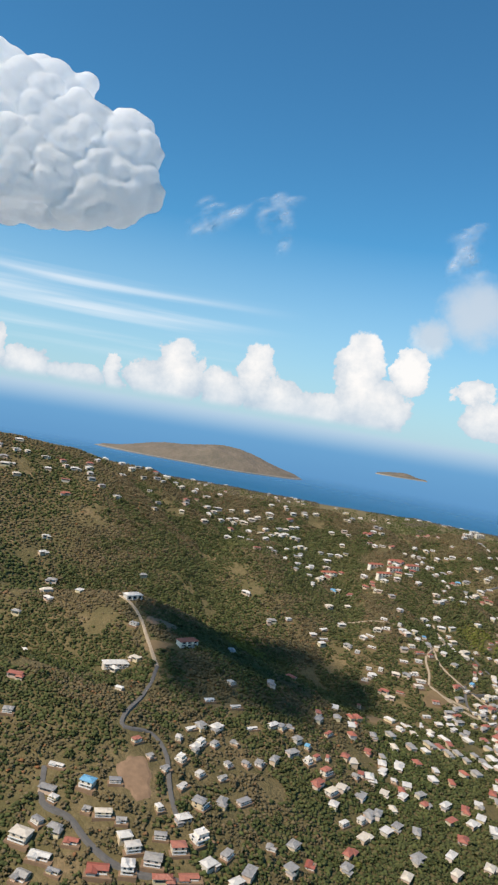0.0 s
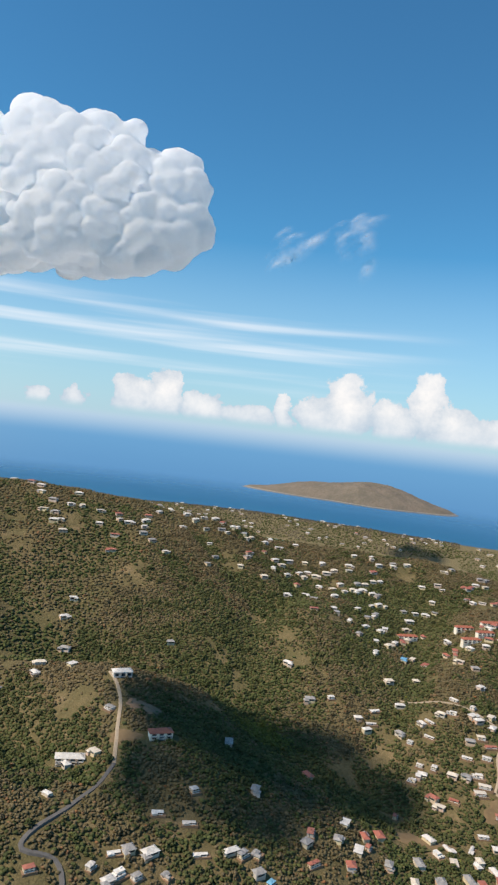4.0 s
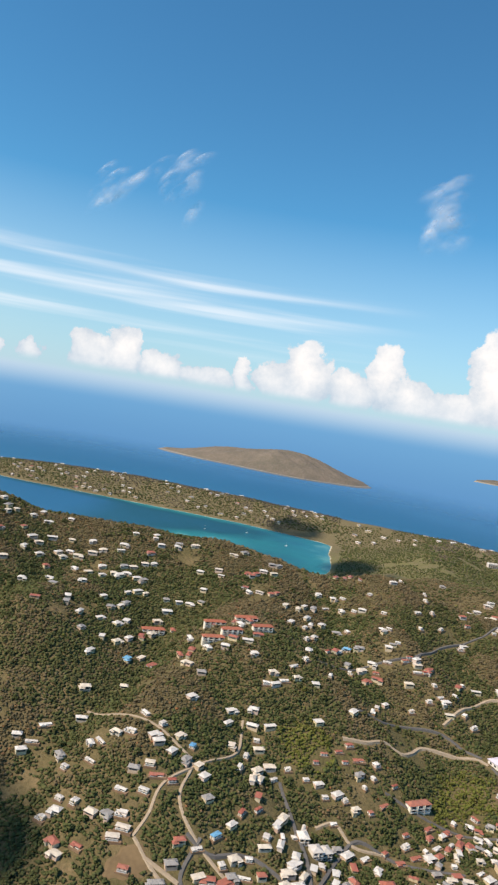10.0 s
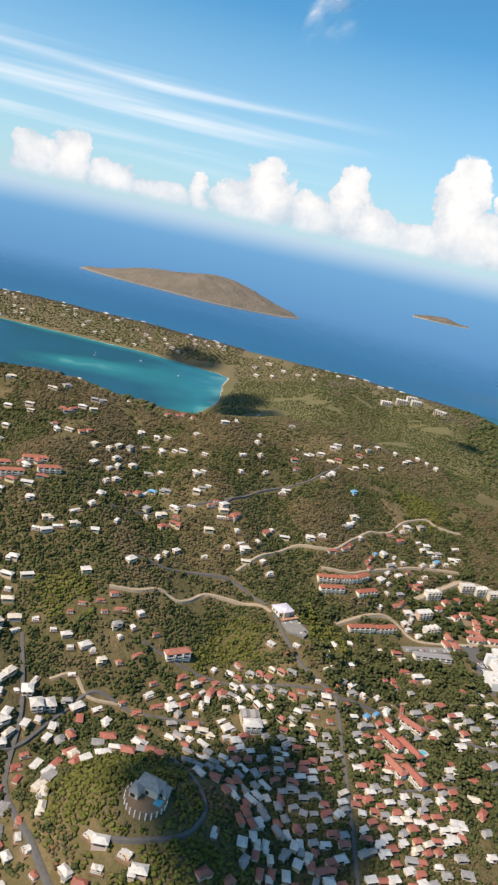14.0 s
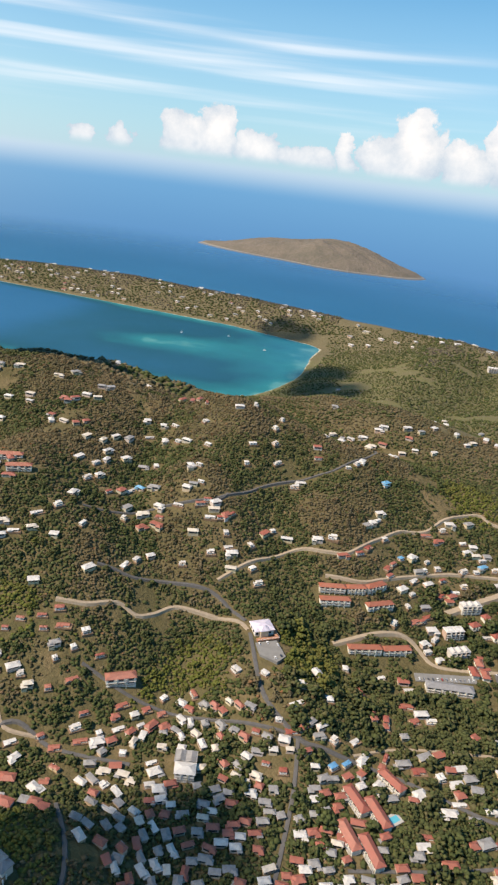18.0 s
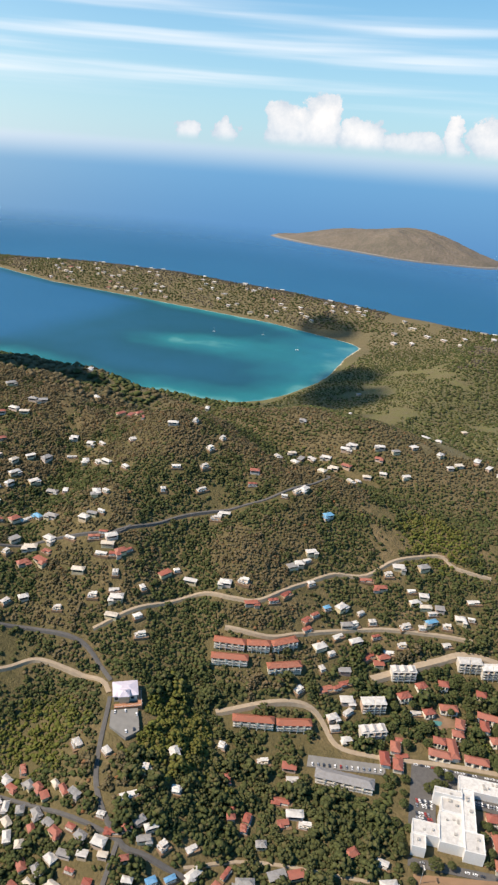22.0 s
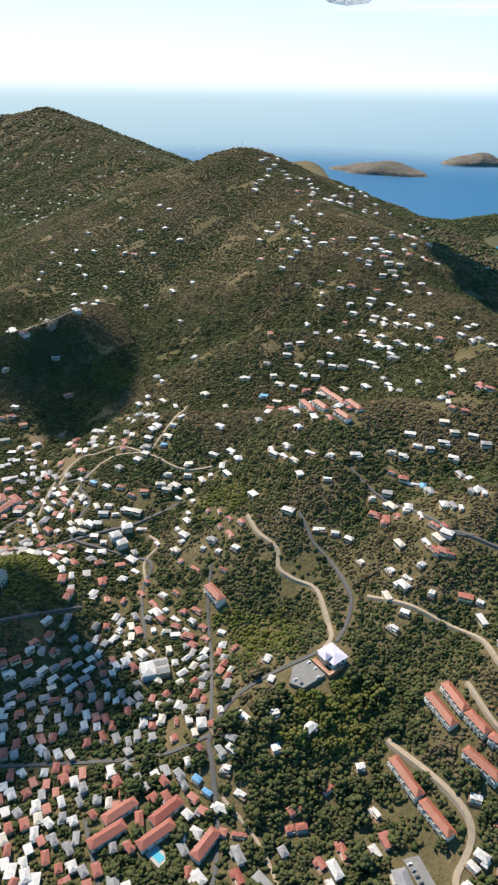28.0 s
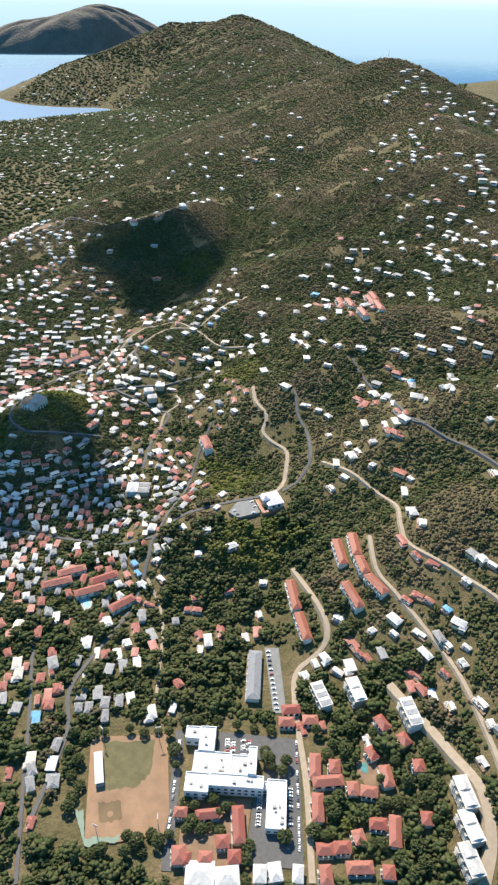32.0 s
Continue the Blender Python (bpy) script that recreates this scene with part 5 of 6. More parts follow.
far_homes("w", [(-225, 674), (-151, 560), (-139, 695), (-131, 754), (-122, 479), (-117, 465), (-97, 745), (-57, 398), (-46, 408), (-24, 273), (-24, 826), (-2, 289), (-2, 336), (7, 358), (11, 271), (23, 268), (38, 378), (39, 352), (46, 285), (50, 786), (52, 375), (76, 355), (77, 564), (80, 701), (84, 557), (86, 384), (87, 356), (89, 680), (95, 377), (97, 334), (102, 368), (104, 714), (104, 1011), (106, 397), (106, 561), (107, 433), (113, 370), (118, 383), (118, 406), (118, 770), (120, 570), (122, 527), (132, 578), (133, 436), (133, 506)])
far_homes("w", [(138, 705), (140, 529), (147, 446), (148, 530), (151, 558), (153, 583), (156, 689), (166, 578), (166, 593), (168, 691), (176, 501), (182, 703), (183, 578), (202, 519), (206, 683), (210, 674), (211, 623), (214, 641), (216, 536), (217, 527), (217, 598), (219, 450), (220, 614), (224, 452), (227, 761), (233, 572), (234, 513), (235, 848), (243, 534), (246, 548), (251, 616), (255, 984), (256, 553), (257, 747), (263, 615), (263, 830), (266, 455), (266, 683), (267, 582), (269, 748), (271, 494), (273, 581), (274, 554), (275, 611), (275, 635)])
far_homes("w", [(276, 757), (278, 469), (286, 469), (289, 720), (291, 779), (299, 461), (306, 747), (311, 772), (312, 767), (315, 490), (320, 604), (333, 484), (335, 745), (338, 474), (346, 983), (347, 645), (352, 477), (353, 600), (355, 834), (359, 592), (362, 781), (365, 482), (371, 611), (371, 945), (391, 941), (392, 878), (392, 961), (406, 638), (410, 690), (413, 826), (427, 950), (434, 1056), (444, 789), (445, 650), (445, 819), (447, 1047), (460, 806), (465, 658), (469, 987), (474, 565), (475, 642), (478, 576), (480, 614), (482, 849), (489, 850)])
far_homes("w", [(490, 638), (491, 597), (492, 657), (493, 668), (495, 1008), (497, 854), (505, 1004), (513, 611), (518, 615), (518, 687), (526, 667), (533, 616), (537, 606), (555, 656), (556, 618), (556, 646), (560, 649), (575, 633)])
far_homes("g", [(-61, 289), (-52, 272), (14, 309), (28, 274), (37, 425), (48, 301), (49, 363), (90, 344), (203, 509), (231, 437), (363, 612), (461, 786), (475, 668), (480, 874), (498, 663), (502, 657), (507, 628), (516, 658), (517, 670), (519, 651), (520, 664), (525, 658), (535, 625), (542, 614), (546, 653), (562, 661), (566, 652)])
far_homes("b", [(495, 843), (537, 637)])


def wave_at(x, y):
    """Where the far houses cluster."""
    return math.sin(x / 31.0 + 1.0) * math.sin(y / 17.0 + x / 80.0)


def scatter(n, xr, yr, test, mixw, size=(5, 8), gap=8.0):
    """Fill a district with houses at random, keeping them apart."""
    got = 0
    yard = rng.uniform((xr[0], yr[0]), (xr[1], yr[1]), (int((xr[1] - xr[0]) * (yr[1] - yr[0]) / 420), 2))
    old = np.array(TAKEN)
    old = old[(old[:, 0] > xr[0] - 20) & (old[:, 0] < xr[1] + 20) & (old[:, 1] > yr[0] - 20) & (old[:, 1] < yr[1] + 20)]
    px, py = np.full(n, 1e6), np.full(n, 1e6)
    for _ in range(n * 14):
        if got >= n:
            break
        x, y = float(rng.uniform(*xr)), float(rng.uniform(*yr))
        u, v = (x - xr[0]) / (xr[1] - xr[0]) * 2 - 1, (y - yr[0]) / (yr[1] - yr[0]) * 2 - 1
        if abs(u) ** 3.2 + abs(v) ** 3.2 > 0.86 + 0.22 * math.sin(x / 9.0 + y / 13.0) + 0.15 * math.sin(y / 7.0 - x / 17.0):
            continue
        if not test(x, y) or ((yard[:, 0] - x) ** 2 + (yard[:, 1] - y) ** 2 < 42).any() or ((px - x) ** 2 + (py - y) ** 2 < gap * gap).any() or ((old[:, 0] - x) ** 2 + (old[:, 1] - y) ** 2 < (old[:, 2] + size[0] * 0.25) ** 2).any():
            continue
        px[got], py[got] = x, y
        got += 1
        far_homes(str(rng.choice(list("wrg"), p=mixw)), [(x, y)], size)


# old town around the knoll, streets of small red and grey roofs
scatter(290, (318, 480), (488, 662), lambda x, y: (x - 327) ** 2 + (y - 512) ** 2 > 22 ** 2 and float(height(x, y)) < 38, (0.42, 0.36, 0.22), (3.5, 5.6), 5.0)
scatter(130, (165, 440), (400, 555), lambda x, y: (x - 327) ** 2 + (y - 512) ** 2 > 24 ** 2 and float(height(x, y)) < 42 and y > 405 + 0.33 * (x - 180), (0.45, 0.38, 0.17), (4.0, 6.4), 6.4)
scatter(50, (420, 655), (545, 700), lambda x, y: float(height(x, y)) < 30, (0.40, 0.36, 0.24), (4.2, 6.4), 8)
scatter(26, (120, 330), (500, 580), lambda x, y: float(height(x, y)) < 44, (0.6, 0.28, 0.12), (4.6, 7.0), 8)
scatter(95, (60, 220), (250, 470), lambda x, y: 24 < float(height(x, y)) < 56, (0.55, 0.32, 0.13), (4.6, 7.2), 8.5)
scatter(60, (-130, 420), (-80, 440), lambda x, y: y < 225 + 0.8 * (x - 40), (0.55, 0.3, 0.15), (5, 7.5), 10)
# peninsula across the bay
scatter(85, (-720, 180), (1700, 1830), lambda x, y: float(height(x, y)) > 5 and wave_at(x, y) > -0.1, (0.9, 0.05, 0.05), (6, 10), 13)
scatter(26, (200, 640), (1640, 1740), lambda x, y: float(height(x, y)) > 12, (0.9, 0.05, 0.05), (8, 12), 26)
# hillsides to the west
scatter(270, (-1700, 40), (-300, 700), lambda x, y: 14 < float(height(x, y)) < 205 and math.sin(x / 57) + math.sin(y / 43 + x / 90) > 0.25, (0.8, 0.08, 0.12), (4.6, 7.6), 13)
scatter(100, (-560, 160), (640, 860), lambda x, y: (x < -150 or y > 745) and float(height(x, y)) > 60 and math.sin(x / 37) + math.sin(y / 23 + x / 60) > -0.2, (0.85, 0.08, 0.07), (6, 9), 11)
scatter(330, (-1600, 20), (-640, 300), lambda x, y: 3 < float(height(x, y)) < 60, (0.6, 0.18, 0.22), (5.2, 8.6), 12)
me = bpy.data.meshes.new("far_houses")
me.from_pydata(FAR["v"], [], FAR["f"])
for mm in (WALL, ROOFS["w"], ROOFS["r"], ROOFS["g"], ROOFS["b"], GLASS, ROOFS["y"]):
    me.materials.append(mm)
me.polygons.foreach_set("material_index", np.array(FAR["m"], np.int32))
tagged(new("far_houses", me), "many small white and red-roofed houses scattered over town and hillsides", "houses", kind="stuff")


# ---- woods ----
TX0, TY0, TS = -1800.0, -700.0, 2.0
blocked = np.zeros((int(3200 / TS), int(2700 / TS)), bool)      # [y, x] cells where nothing grows
for x, y, r in TAKEN:
    i0, i1, j0, j1 = int((x - r - TX0) / TS), int((x + r - TX0) / TS) + 1, int((y - r - TY0) / TS), int((y + r - TY0) / TS) + 1
    if i0 < 0 or j0 < 0:
        continue
    jj, ii = np.mgrid[j0:j1, i0:i1]
    blocked[j0:j1, i0:i1] |= (TX0 + (ii + 0.5) * TS - x) ** 2 + (TY0 + (jj + 0.5) * TS - y) ** 2 < r * r


def wave(x, y, s, a=0.0):
    return np.sin(x / s + a + 1.4 * np.sin(y / (s * 1.7) + a)) * np.sin(y / (s * 1.1) + 2.1 * a + 1.2 * np.sin(x / (s * 1.9)))


def blob(level):
    bm = bmesh.new()
    bmesh.ops.create_icosphere(bm, subdivisions=level, radius=1.0)
    v = np.array([tuple(p.co) for p in bm.verts])
    bm.verts.index_update()
    f = np.array([[q.index for q in face.verts] for face in bm.faces])
    bm.free()
    return v, f


OCTA = (np.array([(1, 0, 0), (-1, 0, 0), (0, 1, 0), (0, -1, 0), (0, 0, 1), (0, 0, -1)], float),
        np.array([(0, 2, 4), (2, 1, 4), (1, 3, 4), (3, 0, 4), (2, 0, 5), (1, 2, 5), (3, 1, 5), (0, 3, 5)]))
BLOB = {0: OCTA, 1: blob(1), 2: blob(2)}


def grove(name, x, y, r, level, mat, label, squash=0.56, lift=0.0):
    """Crowns as uneven clumps, joined."""
    n = len(x)
    if not n:
        return
    if level == 1:
        # a taller crown is a heap of smaller clumps
        k = 24 if r.min() > 2.4 else 8
        fine = 0.62 if k > 8 else 1.0
        big = np.repeat(r, k)
        a, u = rng.uniform(0, 6.28, n * k), rng.uniform(0, 1, n * k) ** 0.6
        x, y = np.repeat(x, k) + 0.75 * big * u * np.cos(a), np.repeat(y, k) + 0.75 * big * u * np.sin(a)
        r, lift, level, n = fine * big * rng.uniform(0.26, 0.5, n * k), big * (0.75 * (1 - 0.7 * u * u) + rng.uniform(-0.1, 0.1, n * k)), 0, n * k
    bv, bf = BLOB[level]
    z = height(x, y) + r * 0.3 + lift
    jit = rng.uniform(0.6, 1.4, (n, len(bv), 1))
    sc = np.stack([r * rng.uniform(0.8, 1.2, n), r * rng.uniform(0.8, 1.2, n), r * squash * rng.uniform(0.8, 1.3, n)], -1)[:, None, :]
    turn = rng.uniform(0, 6.28, n)
    c, s = np.cos(turn)[:, None], np.sin(turn)[:, None]
    p = bv[None] * jit
    p = np.stack([p[..., 0] * c - p[..., 1] * s, p[..., 0] * s + p[..., 1] * c, p[..., 2]], -1) * sc
    p = p + np.stack([x, y, z], -1)[:, None, :]
    f = bf[None] + (np.arange(n) * len(bv))[:, None, None]
    return stuff_mesh(name, p.reshape(-1, 3), f.reshape(-1, 3), mat, label, "trees")


def plant(x0, x1, y0, y1, step, r0, r1, level, keep, tag, dry=LEAF_DRY, lush=0.0):
    xs, ys = np.arange(x0, x1, step), np.arange(y0, y1, step)
    X, Y = np.meshgrid(xs, ys)
    X, Y = (X + rng.uniform(-step, step, X.shape) * 0.55).ravel(), (Y + rng.uniform(-step, step, Y.shape) * 0.55).ravel()
    H = height(X, Y)
    ok = (H > 2.5) & keep(X, Y, H)
    i, j = ((X - TX0) / TS).astype(int), ((Y - TY0) / TS).astype(int)
    inside = (i >= 0) & (j >= 0) & (i < blocked.shape[1]) & (j < blocked.shape[0])
    ok &= ~(inside & blocked[np.clip(j, 0, blocked.shape[0] - 1), np.clip(i, 0, blocked.shape[1] - 1)])
    X, Y, H = X[ok], Y[ok], H[ok]
    big = rng.random(len(X)) ** 2.2
    R = r0 + (r1 - r0) * big
    e = 5.0
    gx_, gy_ = height(X + e, Y) - height(X - e, Y), height(X, Y + e) - height(X, Y - e)
    bend = height(X + 14, Y) + height(X - 14, Y) + height(X, Y + 14) + height(X, Y - 14) - 4 * H
    wet = 0.5 * wave(X, Y, 33, 0.7) + 0.35 * wave(X, Y, 11, 2.0) + 0.10 * bend - 0.035 * (H - 55) / 10 + rng.normal(0, 0.22, len(X)) + np.where(H < 40, 0.35, 0) + 0.12
    wet, fresh = wet + lush, np.zeros(len(X))
    for gx0, gy0, gr in ((345, 668, 20), (312, 518, 32), (365, 478, 36), (330, 640, 12), (400, 700, 26), (240, 640, 20), (480, 900, 26), (20, 520, 22)):
        fresh = fresh + np.exp(-((X - gx0) ** 2 + (Y - gy0) ** 2) / gr ** 2)
    wet = wet + 1.3 * fresh
    fresh = fresh + rng.normal(0, 0.15, len(X)) > 0.45
    green = wet > -0.13
    R = np.where(green, R * 1.12, R * 0.95) * np.where((H < 44) & (X > 375) & (Y > 590), 1.9 if level == 1 else 1.2, 1.0)
    lime, green = green & fresh, green & ~fresh
    dull = ~green & ~lime
    for some in ((R > 2.4, R <= 2.4) if level == 1 else (R > 0,)):
        grove("green_trees", X[lime & some], Y[lime & some], R[lime & some], level, LEAF_BRIGHT, "fresh yellow-green trees " + tag)
        grove("green_trees", X[green & some], Y[green & some], R[green & some], level, LEAF_GREEN, "dense green tropical trees " + tag)
        grove("dry_scrub", X[dull & some], Y[dull & some], R[dull & some], level, dry, "dense olive and brown dry scrub trees " + tag)


def open_ground(X, Y):
    return (wave(X, Y, 21, 1.1) + 0.6 * wave(X, Y, 8, 0.3) + 0.4 * wave(X, Y, 3.7, 0.9) + rng.normal(0, 0.22, X.shape)) > -1.0


def seen_near(X, Y, H):
    return (Y > np.clip(190 + 0.85 * (X - 40), 180, 435)) & (Y < 935 + 0.0 * X) & open_ground(X, Y) & ((X < 430) | (Y < 1000))


plant(-130, 625, 180, 935, 1.8, 0.95, 1.65, 0, seen_near, "covering the slopes")
plant(-130, 625, 180, 935, 5.6, 1.3, 3.2, 1, seen_near, "standing taller on the slopes")
plant(-500, -130, 225, 900, 2.6, 1.2, 2.2, 0, lambda X, Y, H: open_ground(X, Y) & (H > 20), "on the western slopes")
plant(200, 760, 935, 1060, 2.3, 1.0, 1.9, 0, lambda X, Y, H: wave(X, Y, 30, 0.4) + 0.5 * wave(X, Y, 12, 0.4) > -0.95, "on the brow above the bay")
plant(200, 760, 1060, 1480, 4.2, 0.9, 2.2, 0, lambda X, Y, H: wave(X, Y, 34, 0.4) + 0.6 * wave(X, Y, 13, 0.4) > -0.7, "in clumps over the bay meadows", LEAF_GREEN, 0.5)
plant(200, 760, 1480, 1720, 4.6, 1.3, 2.6, 0, lambda X, Y, H: wave(X, Y, 30, 0.4) + 0.5 * wave(X, Y, 12, 0.4) > -0.95, "behind the beach", LEAF_GREY, 0.0)
plant(-1040, 200, 1690, 1870, 4.6, 1.7, 3.0, 0, lambda X, Y, H: H > 3.5, "on the peninsula", LEAF_GREY, -0.45)
plant(-1500, -500, -150, 1300, 5.4, 2.1, 4.2, 0, lambda X, Y, H: (H > 12), "on the far western slopes")
plant(-500, 200, 900, 1230, 7.0, 2.6, 4.6, 0, lambda X, Y, H: H > 3, "on the north slope")
plant(-2700, -1500, -700, 700, 8.0, 3.2, 6.4, 0, lambda X, Y, H: (H > 10), "on the distant peak")
plant(-130, 420, -120, 485, 7.0, 1.8, 3.8, 0, lambda X, Y, H: Y <= np.clip(190 + 0.85 * (X - 40), 180, 435), "between the lower town houses")
plant(-130, 1000, -700, 640, 9.5, 2.0, 4.6, 0, lambda X, Y, H: ((Y < -120) | (X >= 420)) & ((X > 625) | (Y < np.clip(190 + 0.85 * (X - 40), 180, 435))), "on the low hills south of the town")
plant(625, 1000, 640, 1700, 9.5, 2.0, 4.6, 0, lambda X, Y, H: H > 3, "on the eastern hills")
plant(-1500, -40, -560, 225, 9, 2.6, 5.0, 0, lambda X, Y, H: (H > 4), "among the western town")


# ---- single trees near the car parks and school ----
def tree(label, seed, tall, spread):
    """A broad tree: tapered trunk, limbs, and a crown of many small clumps with gaps."""
    g = np.random.default_rng(seed)
    top = new("tree")
    bm = bmesh.new()
    bmesh.ops.create_cone(bm, cap_ends=True, segments=8, radius1=0.28, radius2=0.14, depth=tall * 0.6, matrix=Matrix.Translation((0, 0, tall * 0.3 - 0.2)))
    tr = part("trunk", bm, BARK, top)
    for i in range(3):
        a = i * 2.1 + float(g.uniform(-0.3, 0.3))
        d = Vector((math.cos(a), math.sin(a), 0.9)).normalized()
        o = Vector((0, 0, tall * 0.45))
        bm = bmesh.new()
        bmesh.ops.create_cone(bm, cap_ends=True, segments=6, radius1=0.12, radius2=0.04, depth=spread, matrix=Matrix.Translation(o + d * spread / 2) @ d.to_track_quat("Z", "Y").to_matrix().to_4x4())
        part("limb", bm, BARK, tr)
    bv, bf = OCTA
    V, Fc = [], []
    for i in range(230):
        a, rr = float(g.uniform(0, 6.28)), spread * float(g.uniform(0.1, 1.0)) ** 0.6
        c = np.array([rr * math.cos(a), rr * math.sin(a), tall * 0.62 + tall * 0.34 * (1 - (rr / spread) ** 2) + float(g.uniform(-0.5, 0.3))])
        V.append(bv * g.uniform(0.6, 1.35, (len(bv), 1)) * float(g.uniform(0.28, 0.56)) * np.array([1, 1, 0.75]) + c)
        Fc.append(bf + i * len(bv))
    me = bpy.data.meshes.new("crown")
    me.from_pydata([tuple(p) for p in np.concatenate(V)], [], [tuple(int(k) for k in f) for f in np.concatenate(Fc)])
    me.polygons.foreach_set("use_smooth", np.full(len(me.polygons), True))
    me.materials.append(LEAF_GREEN)
    part("crown", me, None, top)
    return tagged(top, label, "tree", "broad green trees")


TREES = [tree("broad dark green tree with a domed crown", 3, 4.6, 2.6), tree("tall dense green tree beside the buildings", 5, 5.6, 2.2), tree("low spreading olive-green tree", 8, 3.8, 3.0)]
fresh_trees = set(range(3))


def plant_tree(x, y):
    k = int(rng.integers(3))
    m = stand(x, y, float(rng.uniform(0, 360)), float(rng.uniform(0.75, 1.2)))
    if k in fresh_trees:
        fresh_trees.discard(k)
        TREES[k].matrix_basis = m
    else:
        copy_thing(TREES[k], m)


ROUND_FIELD = [(539.4, 658), (548, 660.1), (550.1, 666.3), (556.9, 666.6), (560.1, 672.4), (565.4, 672.1), (570.3, 672.7), (536.7, 666.6), (534.6, 671.3), (529.3, 681.6), (529.1, 688.6), (525.8, 694.2), (525.4, 699.6), (533, 705.6), (539.3, 708.8), (573.8, 701.8), (574.1, 706.2), (569.2, 710.3), (571.5, 714.3), (567.9, 717.7), (576.7, 709.3), (579.5, 703.3), (581.6, 694.4), (584, 690.7), (518.4, 705.2), (515.7, 709.8), (512.1, 718.3), (512.7, 728.2), (510.7, 735.8), (509.5, 743.6)]
ROUND_HOSPITAL = [(553.3, 719.2), (553.7, 723.2), (548.9, 729), (553.8, 733.3), (560.2, 724.5), (563.9, 723.5), (562, 728.9), (550.5, 735.8), (548.4, 737.6), (559.2, 731.5), (559.8, 736.6), (562.1, 749.4), (567.1, 749.8), (574.9, 751.7), (524.4, 746.6), (527.3, 749.3), (528.2, 754.1), (521, 744.3), (554.4, 762.5), (523.1, 754.6), (491.9, 759.5), (495, 764.3), (494.6, 772.2), (499.5, 778.9), (504.3, 763.7), (508.4, 772.5), (510.5, 778.6), (492.4, 782.2), (500.4, 788.7)]
ROUND_SCHOOL = [(513.9, 771.1), (505.8, 797), (511.6, 800.3), (519.2, 806.1), (527.1, 809.8), (527.8, 803.9), (530, 798.5), (531.2, 779.8), (535.9, 776.4), (549.1, 773.2), (549.5, 778.2), (536.7, 791.6), (545.2, 796.9), (545, 801.4), (540, 809.4), (543.5, 814.2), (548.7, 808.5), (524, 816), (532.1, 819.2), (517.5, 812.6), (539.1, 779), (509.8, 807), (518.8, 818.4), (520, 795.7), (512.4, 783.4), (505, 814.5), (548.9, 817.6), (554, 814)]
for x, y in ROUND_FIELD + ROUND_HOSPITAL + ROUND_SCHOOL:
    plant_tree(x, y)


# ---- clouds near the island ----
def cloud_material(name, thin):
    m, N, b = material(name)
    p = place(N)
    b.inputs["Base Color"].default_value = (0.99, 0.99, 0.99, 1)
    b.inputs["Roughness"].default_value = 1.0
    b.inputs["Specular IOR Level"].default_value = 0.0
    b.inputs["Subsurface Weight"].default_value, b.inputs["Subsurface Scale"].default_value = 0.3, 30.0
    b.inputs["Subsurface Radius"].default_value = (1.0, 1.0, 1.0)
    tr = N.add("ShaderNodeBsdfTranslucent")
    tr.inputs[0].default_value = (0.97, 0.98, 0.99, 1)
    mx = N.add("ShaderNodeMixShader")
    mx.inputs[0].default_value = 0.7
    N.link(b.outputs[0], mx.inputs[1])
    N.link(tr.outputs[0], mx.inputs[2])
    n = N.noise(p, 0.022 if thin < 1 else 0.03, 6, 0.65)
    bump(N, b, N.noise(p, 0.06, 6, 0.6), 5, 0.25)
    out = [q for q in m.node_tree.nodes if q.bl_idname == "ShaderNodeOutputMaterial"][0]
    if thin < 1:
        clear = N.add("ShaderNodeBsdfTransparent")
        mz = N.add("ShaderNodeMixShader")
        N.link(N.span(n, 0.30, 0.54, 0.0, thin, True), mz.inputs[0])
        N.link(clear.outputs[0], mz.inputs[1])
        N.link(mx.outputs[0], mz.inputs[2])
        N.link(mz.outputs[0], out.inputs[0])
    else:
        N.link(mx.outputs[0], out.inputs[0])
    return m


CLOUD = cloud_material("cumulus_cloud", 1.0)
THIN = cloud_material("thin_drifting_cloud", 0.84)


